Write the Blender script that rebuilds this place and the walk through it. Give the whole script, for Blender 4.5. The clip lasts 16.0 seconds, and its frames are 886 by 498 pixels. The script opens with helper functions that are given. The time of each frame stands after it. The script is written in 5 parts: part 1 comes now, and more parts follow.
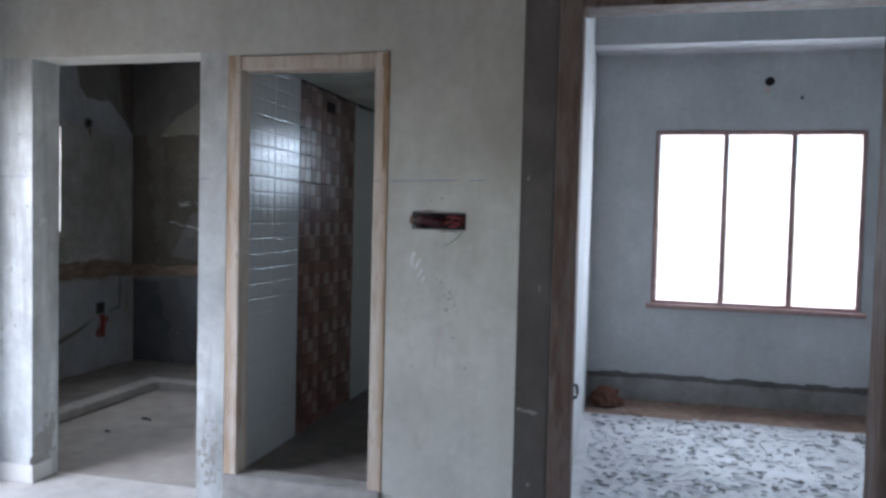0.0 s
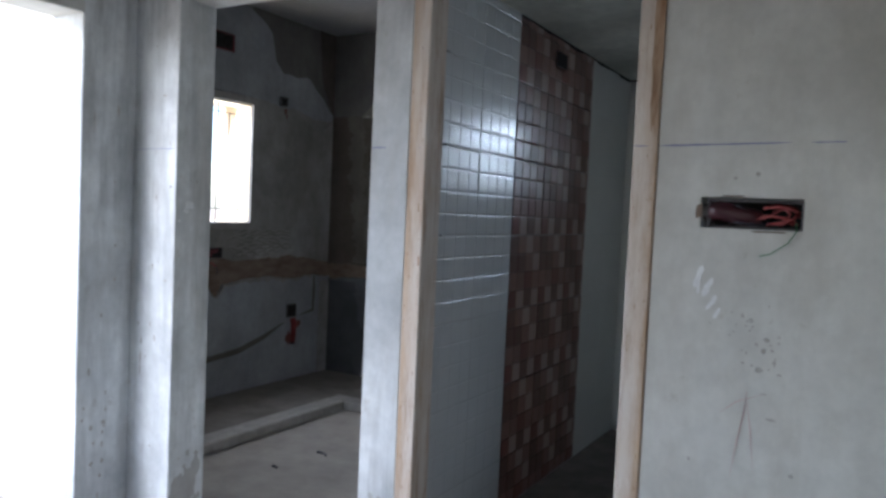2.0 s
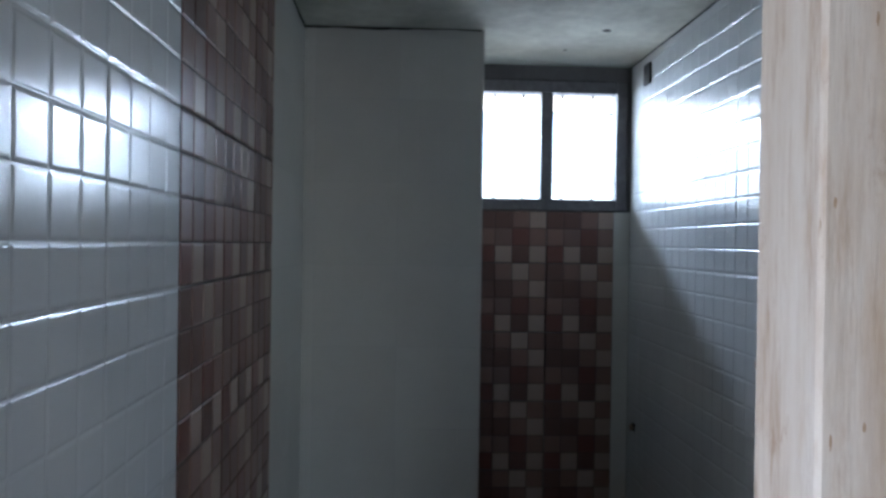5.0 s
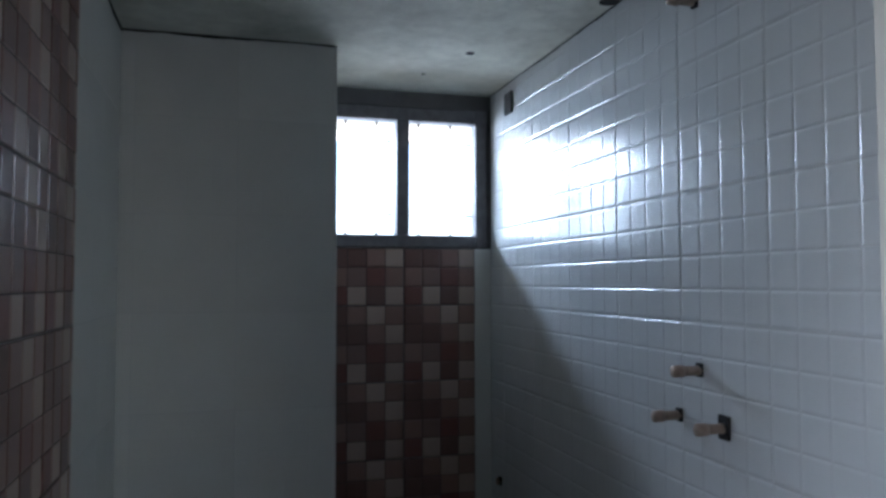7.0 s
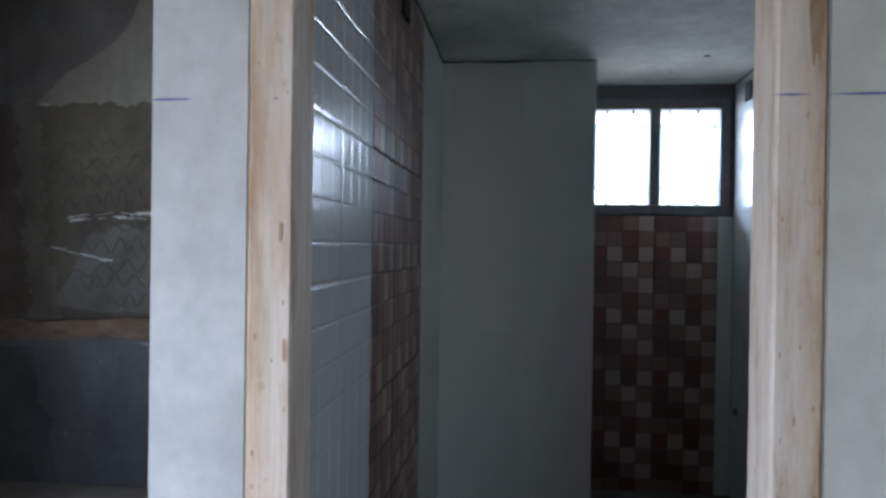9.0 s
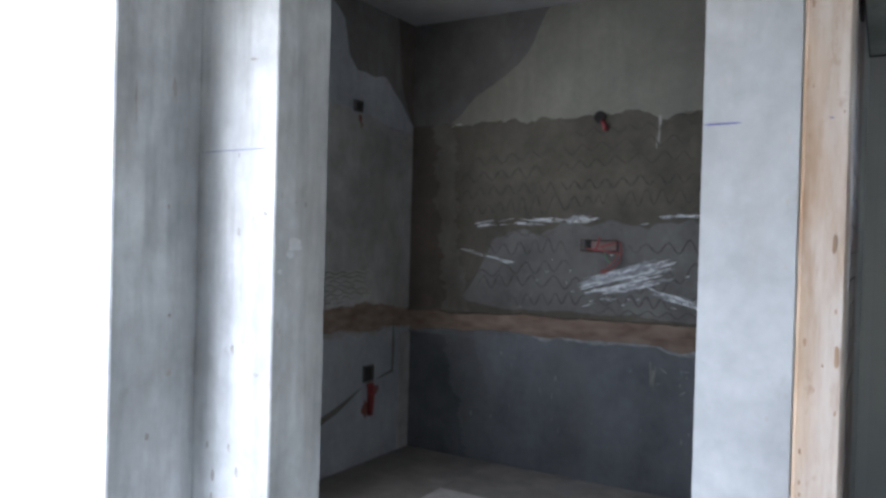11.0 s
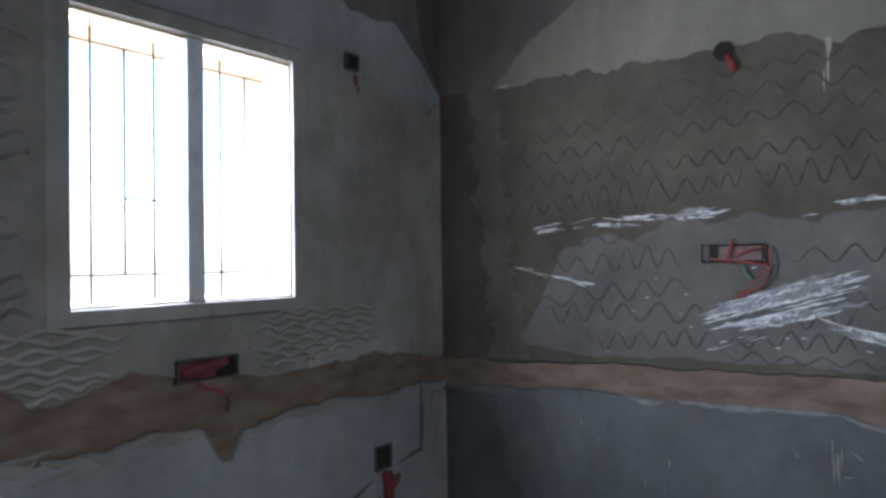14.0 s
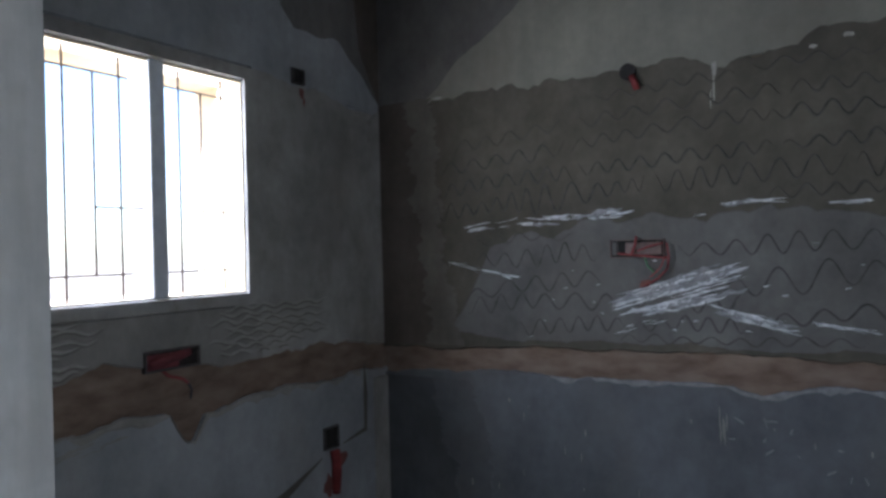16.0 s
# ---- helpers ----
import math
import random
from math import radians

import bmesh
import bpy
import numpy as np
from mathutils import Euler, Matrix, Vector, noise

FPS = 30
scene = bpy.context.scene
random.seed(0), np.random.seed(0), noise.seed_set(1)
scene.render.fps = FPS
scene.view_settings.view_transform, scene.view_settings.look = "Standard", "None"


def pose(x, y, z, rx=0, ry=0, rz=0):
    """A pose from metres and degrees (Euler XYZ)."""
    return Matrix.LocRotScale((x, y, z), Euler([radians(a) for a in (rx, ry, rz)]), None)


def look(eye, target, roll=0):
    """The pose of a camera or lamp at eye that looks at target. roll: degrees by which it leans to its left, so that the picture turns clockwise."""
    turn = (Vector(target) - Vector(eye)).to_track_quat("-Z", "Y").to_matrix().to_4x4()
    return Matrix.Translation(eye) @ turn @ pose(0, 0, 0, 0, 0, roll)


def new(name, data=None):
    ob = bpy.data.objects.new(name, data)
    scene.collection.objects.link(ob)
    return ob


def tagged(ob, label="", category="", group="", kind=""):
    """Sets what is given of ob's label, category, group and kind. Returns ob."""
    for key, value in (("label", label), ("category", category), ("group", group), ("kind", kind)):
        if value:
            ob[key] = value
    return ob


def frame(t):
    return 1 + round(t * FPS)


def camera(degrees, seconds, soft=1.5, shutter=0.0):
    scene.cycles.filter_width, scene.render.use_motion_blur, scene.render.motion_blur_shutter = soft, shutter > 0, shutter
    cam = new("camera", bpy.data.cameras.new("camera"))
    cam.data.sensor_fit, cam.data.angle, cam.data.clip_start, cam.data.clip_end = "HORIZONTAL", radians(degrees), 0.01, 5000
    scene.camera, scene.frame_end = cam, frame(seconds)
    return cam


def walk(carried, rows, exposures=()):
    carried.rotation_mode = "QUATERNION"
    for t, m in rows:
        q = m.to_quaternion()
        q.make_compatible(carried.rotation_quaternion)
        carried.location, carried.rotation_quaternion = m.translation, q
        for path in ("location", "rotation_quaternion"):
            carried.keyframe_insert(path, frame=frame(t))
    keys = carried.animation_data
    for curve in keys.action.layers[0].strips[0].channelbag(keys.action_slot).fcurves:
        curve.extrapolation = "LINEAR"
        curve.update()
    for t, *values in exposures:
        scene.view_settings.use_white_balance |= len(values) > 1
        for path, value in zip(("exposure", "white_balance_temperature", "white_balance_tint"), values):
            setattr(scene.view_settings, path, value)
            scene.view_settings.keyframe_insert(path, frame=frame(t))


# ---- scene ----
cam = camera(61.6, 16.0, soft=3.0)
PATH = [
    (0, (-0.034, 0.22, 1.418), (-0.505, 2.162, 1.334), 1.4),
    (0.5, (-0.139, 0.509, 1.412), (-0.792, 2.398, 1.326), 1.3),
    (1, (-0.24, 0.779, 1.395), (-1.048, 2.606, 1.303), 1.2),
    (1.5, (-0.355, 1.077, 1.401), (-1.29, 2.841, 1.292), 1.7),
    (2, (-0.547, 1.388, 1.371), (-1.553, 3.114, 1.274), 2.6),
    (2.5, (-0.759, 1.645, 1.392), (-1.67, 3.424, 1.319), 1.6),
    (3, (-0.962, 1.946, 1.375), (-1.767, 3.777, 1.345), 1.7),
    (3.5, (-1.124, 2.165, 1.378), (-1.799, 4.048, 1.363), 1.6),
    (4, (-1.323, 2.392, 1.383), (-1.612, 4.371, 1.374), 1.1),
    (4.5, (-1.402, 2.569, 1.366), (-1.471, 4.567, 1.354), 1.0),
    (5, (-1.447, 2.852, 1.374), (-1.347, 4.849, 1.36), 0.8),
    (6.2, (-1.47, 3.235, 1.384), (-0.805, 5.115, 1.45), 0.1),
    (7.3, (-1.497, 3.105, 1.39), (-1.071, 5.058, 1.489), -0.3),
    (7.5, (-1.505, 3.033, 1.388), (-1.174, 5.003, 1.489), -0.4),
    (8, (-1.483, 2.838, 1.384), (-1.404, 4.835, 1.46), 0.4),
    (8.5, (-1.504, 2.605, 1.381), (-1.528, 4.605, 1.407), 0.8),
    (9, (-1.468, 2.362, 1.37), (-1.682, 4.35, 1.357), 0.8),
    (9.5, (-1.452, 2.162, 1.362), (-1.99, 4.088, 1.314), 1.7),
    (10, (-1.523, 2.017, 1.377), (-2.326, 3.846, 1.277), 2.1),
    (11.2, (-1.795, 2.2, 1.373), (-2.83, 3.915, 1.368), 1.6),
    (12.3, (-2.128, 2.766, 1.371), (-3.131, 4.496, 1.418), 1.1),
    (12.5, (-2.192, 2.854, 1.372), (-3.185, 4.59, 1.412), 0.8),
    (13, (-2.269, 3.136, 1.372), (-3.314, 4.841, 1.412), 0.3),
    (13.5, (-2.336, 3.294, 1.363), (-3.422, 4.972, 1.403), -0.1),
    (14, (-2.414, 3.412, 1.359), (-3.585, 5.033, 1.39), -0.8),
    (14.5, (-2.442, 3.442, 1.357), (-3.688, 5.006, 1.38), -1.5),
    (15, (-2.435, 3.425, 1.363), (-3.738, 4.942, 1.365), -2.1),
    (15.5, (-2.347, 3.337, 1.37), (-3.579, 4.913, 1.366), -2.0),
    (16, (-2.243, 3.152, 1.381), (-3.274, 4.865, 1.386), -1.5),
]
EXPOSURES = [(0.0, 2.37, 5750, 14), (1.5, 2.43, 5750, 14), (2.5, 2.38, 5750, 14), (3.5, 2.66, 5720, 14), (4.0, 2.86, 5690, 14), (4.5, 2.98, 5650, 14), (5.0, 2.97, 5600, 14), (7.5, 2.74, 5520, 14), (8.0, 2.8, 5520, 14),
             (8.5, 2.73, 5560, 14), (9.0, 2.64, 5600, 14), (9.5, 2.8, 5680, 14), (10.2, 2.85, 5720, 14), (12.4, 3.02, 5720, 14), (13.0, 3.16, 5680, 14), (13.5, 3.2, 5650, 14), (14.5, 3.17, 5570, 14), (15.0, 2.9, 5570, 14), (16.0, 2.62, 5580, 14)]
walk(cam, [(t, look(eye, target, roll)) for t, eye, target, roll in PATH], EXPOSURES)

# ---- light ----
world = bpy.data.worlds.new("sky")
scene.world = world
world.use_nodes = True
sky = world.node_tree.nodes.new("ShaderNodeTexSky")
sky.sky_type, sky.sun_disc = "NISHITA", False
sky.sun_elevation, sky.sun_rotation = radians(57), radians(180)
world.node_tree.links.new(sky.outputs[0], world.node_tree.nodes["Background"].inputs[0])
world.node_tree.nodes["Background"].inputs[1].default_value = 0.1


def window_light(name, eye, target, width, height, watts, color=(0.93, 0.97, 1.0)):
    """Sky light that comes in through an opening."""
    data = bpy.data.lights.new(name, "AREA")
    data.shape, data.size, data.size_y, data.energy, data.color = "RECTANGLE", width, height, watts, color
    ob = new(name, data)
    ob.matrix_world = look(eye, target)
    return ob


window_light("kitchen_sky", (-4.66, 4.83, 1.65), (-2.0, 4.9, 0.5), 0.95, 0.95, 9.5)
window_light("bathroom_sky", (-0.95, 7.0, 1.86), (-0.81, 4.0, 1.2), 2.0, 0.5, 6, (0.78, 0.9, 1.0))
window_light("bathroom_high_sky", (-1.0, 7.03, 2.06), (-0.75, 5.4, 0.9), 1.5, 0.1, 6, (0.78, 0.9, 1.0))
window_light("bedroom_sky", (0.92, 6.41, 1.46), (0.92, 4.0, 0.9), 1.5, 1.36, 19, (0.91, 0.97, 1.0))
window_light("balcony_sky", (-5.3, -0.2, 2.95), (-3.2, 2.1, 0.7), 3.0, 2.0, 82, (1.0, 0.98, 0.96))
# added fill lamp; the hall opening it shines through is unseen and invented
window_light("hall_fill", (0.2, -3.25, 1.5), (0.2, 0.0, -1.0), 2.3, 1.5, 2.2, (1.0, 0.98, 0.95))

sun = new("sun", bpy.data.lights.new("sun", "SUN"))
sun.data.energy, sun.data.angle, sun.data.color = 3.0, radians(0.5), (1.0, 0.95, 0.88)
sun.matrix_world = look((-1, -32, 50), (0, 0, 0))

# ---- materials ----
def mat(name, rough=0.8, metal=0.0, spec=0.5):
    """A new node material; gives its tree, its shader and itself."""
    m = bpy.data.materials.new(name)
    m.use_nodes = True
    b = m.node_tree.nodes["Principled BSDF"]
    b.inputs["Roughness"].default_value, b.inputs["Metallic"].default_value = rough, metal
    b.inputs["Specular IOR Level"].default_value = spec
    return m.node_tree, b, m


def coords(tree, scale=(1, 1, 1)):
    geo, mp = tree.nodes.new("ShaderNodeNewGeometry"), tree.nodes.new("ShaderNodeMapping")
    mp.inputs["Scale"].default_value = scale
    tree.links.new(geo.outputs["Position"], mp.inputs["Vector"])
    return mp.outputs[0]


def noise_of(tree, scale, detail=5.0, stretch=(1, 1, 1), rough=0.6):
    n = tree.nodes.new("ShaderNodeTexNoise")
    n.inputs["Scale"].default_value, n.inputs["Detail"].default_value, n.inputs["Roughness"].default_value = scale, detail, rough
    tree.links.new(coords(tree, stretch), n.inputs["Vector"])
    return n.outputs["Fac"]


def ramp(tree, fac, stops):
    r = tree.nodes.new("ShaderNodeValToRGB")
    e = r.color_ramp.elements
    while len(e) < len(stops):
        e.new(0.5)
    for k, (p, c) in zip(e, stops):
        k.position, k.color = p, (*c, 1)
    tree.links.new(fac, r.inputs[0])
    return r.outputs[0]


def mixed(tree, fac, a, b, kind="MIX"):
    n = tree.nodes.new("ShaderNodeMix")
    n.data_type, n.blend_type = "RGBA", kind
    for sock, v in ((n.inputs[0], fac), (n.inputs[6], a), (n.inputs[7], b)):
        if isinstance(v, (int, float)):
            sock.default_value = v
        elif isinstance(v, tuple):
            sock.default_value = (*v, 1)
        else:
            tree.links.new(v, sock)
    return n.outputs[2]


def bump(tree, shader, height, strength=0.3, distance=0.01):
    n = tree.nodes.new("ShaderNodeBump")
    n.inputs["Strength"].default_value, n.inputs["Distance"].default_value = strength, distance
    tree.links.new(height, n.inputs["Height"])
    tree.links.new(n.outputs[0], shader.inputs["Normal"])


def plaster(name, base, blotch, stain, streaks=0.5, rough=0.85, relief=0.13, spots=True, mottle=0.0, grime=0.0):
    """Plaster with cloudy blotches, upright streaks, small stains and a trowelled relief."""
    tree, b, m = mat(name, rough, 0, 0.3)
    cloud = ramp(tree, noise_of(tree, 1.1, 7), [(0.38, blotch), (0.62, base)])
    run = ramp(tree, noise_of(tree, 5.0, 5, (3.2, 3.2, 0.35)), [(0.42, (0, 0, 0)), (0.7, (streaks,) * 3)])
    col = mixed(tree, run, cloud, blotch)
    fine = ramp(tree, noise_of(tree, 26, 5), [(0.3, (0.93,) * 3), (0.65, (1.03,) * 3)])
    col = mixed(tree, 1.0, col, fine, "MULTIPLY")
    if mottle:
        patch = ramp(tree, noise_of(tree, 3.4, 8, (1, 1, 0.8), 0.68), [(0.34, (1 - mottle,) * 3), (0.68, (1 + mottle * 0.6,) * 3)])
        col = mixed(tree, 1.0, col, patch, "MULTIPLY")
    if grime:
        wash = ramp(tree, noise_of(tree, 2.3, 8, (1.4, 1.4, 0.5), 0.66), [(0.5, (0, 0, 0)), (0.72, (grime,) * 3)])
        col = mixed(tree, wash, col, stain)
    if spots:
        dirt = ramp(tree, noise_of(tree, 9.0, 8, (1, 1, 0.7), 0.72), [(0.63, (0, 0, 0)), (0.76, (0.8,) * 3)])
        col = mixed(tree, dirt, col, stain)
    tree.links.new(col, b.inputs["Base Color"])
    h = noise_of(tree, 14, 8)
    bump(tree, b, h, relief, 0.008)
    return m


def speckled(name, stops, scale=20, rough=0.8, relief=0.2, spec=0.4, stretch=(1, 1, 1), metal=0.0, distance=0.01):
    """A surface whose colour runs over the stops with a grain of the given scale."""
    tree, b, m = mat(name, rough, metal, spec)
    a = ramp(tree, noise_of(tree, scale, 7, stretch), stops)
    big = ramp(tree, noise_of(tree, scale * 0.13, 4), [(0.3, (0.82,) * 3), (0.7, (1.1,) * 3)])
    tree.links.new(mixed(tree, 1.0, a, big, "MULTIPLY"), b.inputs["Base Color"])
    bump(tree, b, noise_of(tree, scale * 1.7, 6, stretch), relief, distance)
    return m


def tile_glaze(name, color, rough=0.16):
    """Glazed ceramic, slightly wavy, with a tone of its own for each tile."""
    tree, b, m = mat(name, rough, 0, 0.45)
    info = tree.nodes.new("ShaderNodeObjectInfo")
    tone = ramp(tree, info.outputs["Random"], [(0.0, tuple(c * 0.97 for c in color)), (1.0, tuple(min(1, c * 1.03) for c in color))])
    dust = ramp(tree, noise_of(tree, 6, 3), [(0.2, (0.92,) * 3), (0.8, (1.0,) * 3)])
    tree.links.new(mixed(tree, 1.0, tone, dust, "MULTIPLY"), b.inputs["Base Color"])
    bump(tree, b, noise_of(tree, 45, 3), 0.1, 0.004)
    return m


WHITEWASH = plaster("putty_plaster", (0.61, 0.608, 0.562), (0.478, 0.472, 0.43), (0.35, 0.32, 0.262), 0.35, mottle=0.07, grime=0.45)
JAMB = plaster("putty_jamb", (0.73, 0.75, 0.742), (0.43, 0.447, 0.445), (0.33, 0.3, 0.26), 1.0, mottle=0.24, grime=0.5)
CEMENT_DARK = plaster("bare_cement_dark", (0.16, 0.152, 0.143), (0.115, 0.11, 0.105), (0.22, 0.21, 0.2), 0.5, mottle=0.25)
CEMENT = plaster("bare_cement", (0.36, 0.35, 0.335), (0.24, 0.232, 0.22), (0.17, 0.15, 0.135), 0.3, mottle=0.3, grime=0.55)
CEMENT_BLUE = plaster("smooth_cement", (0.335, 0.347, 0.366), (0.235, 0.245, 0.26), (0.24, 0.225, 0.21), 0.3, 0.6, 0.12, mottle=0.22, grime=0.4)
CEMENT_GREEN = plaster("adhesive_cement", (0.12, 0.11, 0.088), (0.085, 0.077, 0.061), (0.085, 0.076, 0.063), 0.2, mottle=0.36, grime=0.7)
CREAM = plaster("old_whitewash", (0.24, 0.235, 0.198), (0.185, 0.18, 0.15), (0.17, 0.145, 0.118), 0.5, mottle=0.14, grime=0.45)
CHASE = speckled("raw_brick_chase", [(0.3, (0.118, 0.082, 0.06)), (0.5, (0.185, 0.134, 0.102)), (0.72, (0.245, 0.19, 0.155))], 11, 0.95, 0.8, stretch=(0.6, 0.6, 1.6))
RIDGE = speckled("tile_adhesive", [(0.3, (0.045, 0.043, 0.04)), (0.7, (0.105, 0.1, 0.092))], 30, 0.85, 0.3, 0.2)
PALE_WALL = plaster("bedroom_putty", (0.56, 0.575, 0.58), (0.46, 0.475, 0.48), (0.36, 0.355, 0.345), 0.3, mottle=0.08, grime=0.35)
FLOOR_HALL = speckled("cement_floor", [(0.3, (0.44, 0.425, 0.4)), (0.7, (0.6, 0.585, 0.555))], 7, 0.8, 0.25)
FLOOR_KITCHEN = speckled("dusty_floor", [(0.3, (0.285, 0.262, 0.238)), (0.7, (0.41, 0.38, 0.348))], 5, 0.85, 0.3)
FLOOR_DARK = speckled("rough_screed", [(0.3, (0.15, 0.135, 0.122)), (0.7, (0.24, 0.218, 0.196))], 9, 0.9, 0.5)
KERB = speckled("kerb_plaster", [(0.3, (0.27, 0.26, 0.242)), (0.7, (0.38, 0.367, 0.345))], 14, 0.85, 0.4)
CEILING = plaster("slab_soffit", (0.76, 0.77, 0.68), (0.44, 0.45, 0.39), (0.2, 0.19, 0.165), 0.4, relief=0.5, mottle=0.15)
SLAB = plaster("raw_slab", (0.29, 0.285, 0.28), (0.21, 0.21, 0.21), (0.13, 0.13, 0.13), 0.1)
FACADE = plaster("outer_paint", (0.67, 0.56, 0.4), (0.59, 0.48, 0.33), (0.48, 0.39, 0.28), 0.2)
TILE_WHITE = tile_glaze("white_glaze", (0.565, 0.585, 0.585), 0.2)
TILE_PLAIN = tile_glaze("plain_glaze", (0.55, 0.55, 0.512), 0.4)
TILE_SKIRT = tile_glaze("skirting_glaze", (0.66, 0.65, 0.62), 0.3)
BROWNS = [tile_glaze("mosaic_" + n, c, 0.3) for n, c in (("umber", (0.125, 0.062, 0.048)), ("cocoa", (0.215, 0.125, 0.098)), ("sand", (0.35, 0.265, 0.215)), ("taupe", (0.185, 0.112, 0.09)), ("maroon", (0.15, 0.055, 0.043)))]


def timber(name, stops, grain=14, rough=0.7, dried=(0.62, 0.575, 0.53), soaked=None):
    """Sawn timber with upright grain and smears of dried plaster; soaked: middle and half width of a frame whose outer edges took oil."""
    tree, b, m = mat(name, rough, 0, 0.3)
    a = ramp(tree, noise_of(tree, grain, 7, (3, 3, 0.16), 0.65), stops)
    smear = ramp(tree, noise_of(tree, 9, 8, (1.5, 1.5, 0.4), 0.7), [(0.4, (0, 0, 0)), (0.6, (0.85,) * 3)])
    col = mixed(tree, smear, a, dried)
    drip = ramp(tree, noise_of(tree, 10, 8, (2.6, 2.6, 0.3), 0.75), [(0.51, (0, 0, 0)), (0.66, (0.75,) * 3)])
    col = mixed(tree, drip, col, tuple(c * k for c, k in zip(stops[0][1], (0.74, 0.6, 0.45))))
    gold = ramp(tree, noise_of(tree, 5, 7, (2.4, 2.4, 0.45), 0.7), [(0.5, (0, 0, 0)), (0.68, (0.6,) * 3)])
    col = mixed(tree, gold, col, tuple(c * k for c, k in zip(stops[0][1], (0.95, 0.82, 0.68))))
    if soaked:
        axis = tree.nodes.new("ShaderNodeSeparateXYZ")
        tree.links.new(coords(tree), axis.inputs[0])
        steps = (("SUBTRACT", axis.outputs[0], soaked[0]), ("ABSOLUTE", None, 0.0), ("SUBTRACT", None, soaked[1]), ("DIVIDE", None, 0.042), ("ADD", None, 0.92))
        last = None
        for op, first, value in steps:
            n = tree.nodes.new("ShaderNodeMath")
            n.operation = op
            tree.links.new(first or last, n.inputs[0])
            n.inputs[1].default_value = value
            last = n.outputs[0]
        n = tree.nodes.new("ShaderNodeMath")
        n.operation = "MULTIPLY_ADD"
        tree.links.new(noise_of(tree, 7, 7, (1.6, 1.6, 0.5), 0.7), n.inputs[0])
        n.inputs[1].default_value = 2.4
        tree.links.new(last, n.inputs[2])
        oil = ramp(tree, n.outputs[0], [(0.0, (0, 0, 0)), (1.0, (0.92,) * 3)])
        shift = tree.nodes.new("ShaderNodeMath")
        shift.operation = "SUBTRACT"
        tree.links.new(n.outputs[0], shift.inputs[0])
        shift.inputs[1].default_value = 1.2
        tree.links.new(shift.outputs[0], oil.node.inputs[0])
        col = mixed(tree, oil, col, ramp(tree, noise_of(tree, 16, 6, (2, 2, 0.3)), [(0.35, (0.32, 0.2, 0.11)), (0.65, (0.5, 0.365, 0.24))]))
    knot = ramp(tree, noise_of(tree, 24, 6, (1, 1, 0.5), 0.7), [(0.62, (0, 0, 0)), (0.74, (0.7,) * 3)])
    tree.links.new(mixed(tree, knot, col, (0.3, 0.17, 0.09)), b.inputs["Base Color"])
    bump(tree, b, noise_of(tree, grain * 2, 6, (3, 3, 0.2)), 0.25, 0.006)
    return m


WOOD = timber("sal_timber", [(0.3, (0.44, 0.345, 0.26)), (0.46, (0.54, 0.46, 0.38)), (0.7, (0.61, 0.55, 0.475))], grain=22, dried=(0.63, 0.575, 0.51), soaked=(-1.4655, 0.3975))
WOOD_RED = timber("red_oxide_timber", [(0.3, (0.15, 0.098, 0.08)), (0.6, (0.215, 0.15, 0.125)), (0.8, (0.255, 0.195, 0.17))], dried=(0.27, 0.23, 0.21))
STEEL = speckled("primer_steel", [(0.3, (0.1, 0.095, 0.098)), (0.7, (0.16, 0.152, 0.155))], 30, 0.65, 0.1)
# the kitchen mullion's pale blue holds the window's glare in its colour
MULLION = speckled("mullion_glare", [(0.3, (0.5, 0.53, 0.58)), (0.7, (0.62, 0.65, 0.7))], 24, 0.7, 0.1)
RUST = speckled("rusty_bar", [(0.3, (0.06, 0.04, 0.035)), (0.7, (0.13, 0.09, 0.07))], 50, 0.7, 0.2)
RED_FRAME = speckled("red_oxide_paint", [(0.3, (0.3, 0.185, 0.165)), (0.7, (0.4, 0.27, 0.25))], 20, 0.6, 0.1)
RED_PVC = speckled("red_conduit", [(0.3, (0.14, 0.02, 0.022)), (0.7, (0.24, 0.035, 0.035))], 25, 0.7, 0.1)
MAROON = speckled("maroon_box", [(0.3, (0.11, 0.024, 0.032)), (0.7, (0.19, 0.042, 0.05))], 25, 0.7, 0.1)
BOX_METAL = speckled("galvanised_box", [(0.3, (0.05, 0.045, 0.045)), (0.7, (0.11, 0.1, 0.1))], 30, 0.6, 0.2)
# also paints the dark inside of holes that are not really cut
BLACK = speckled("dark_cavity", [(0.3, (0.012, 0.011, 0.011)), (0.7, (0.03, 0.027, 0.025))], 30, 0.9, 0.2)
WIRE_RED = speckled("red_wire", [(0.3, (0.19, 0.034, 0.036)), (0.7, (0.29, 0.055, 0.052))], 40, 0.5)
WIRE_GREEN = speckled("green_wire", [(0.3, (0.05, 0.16, 0.08)), (0.7, (0.08, 0.22, 0.1))], 40, 0.45)
WIRE_BLACK = speckled("black_wire", [(0.3, (0.02, 0.02, 0.025)), (0.7, (0.035, 0.035, 0.05))], 40, 0.45)
PIPE = speckled("dusty_cpvc", [(0.3, (0.23, 0.165, 0.125)), (0.7, (0.34, 0.26, 0.205))], 30, 0.6, 0.1)
INK = speckled("blue_chalk", [(0.3, (0.06, 0.07, 0.28)), (0.7, (0.13, 0.14, 0.4))], 120, 0.9)
PENCIL = speckled("red_pencil", [(0.3, (0.52, 0.36, 0.34)), (0.7, (0.57, 0.47, 0.445))], 120, 0.9)
CHIP_DARK = speckled("dark_dent", [(0.3, (0.31, 0.285, 0.255)), (0.7, (0.49, 0.47, 0.435))], 60, 0.9)
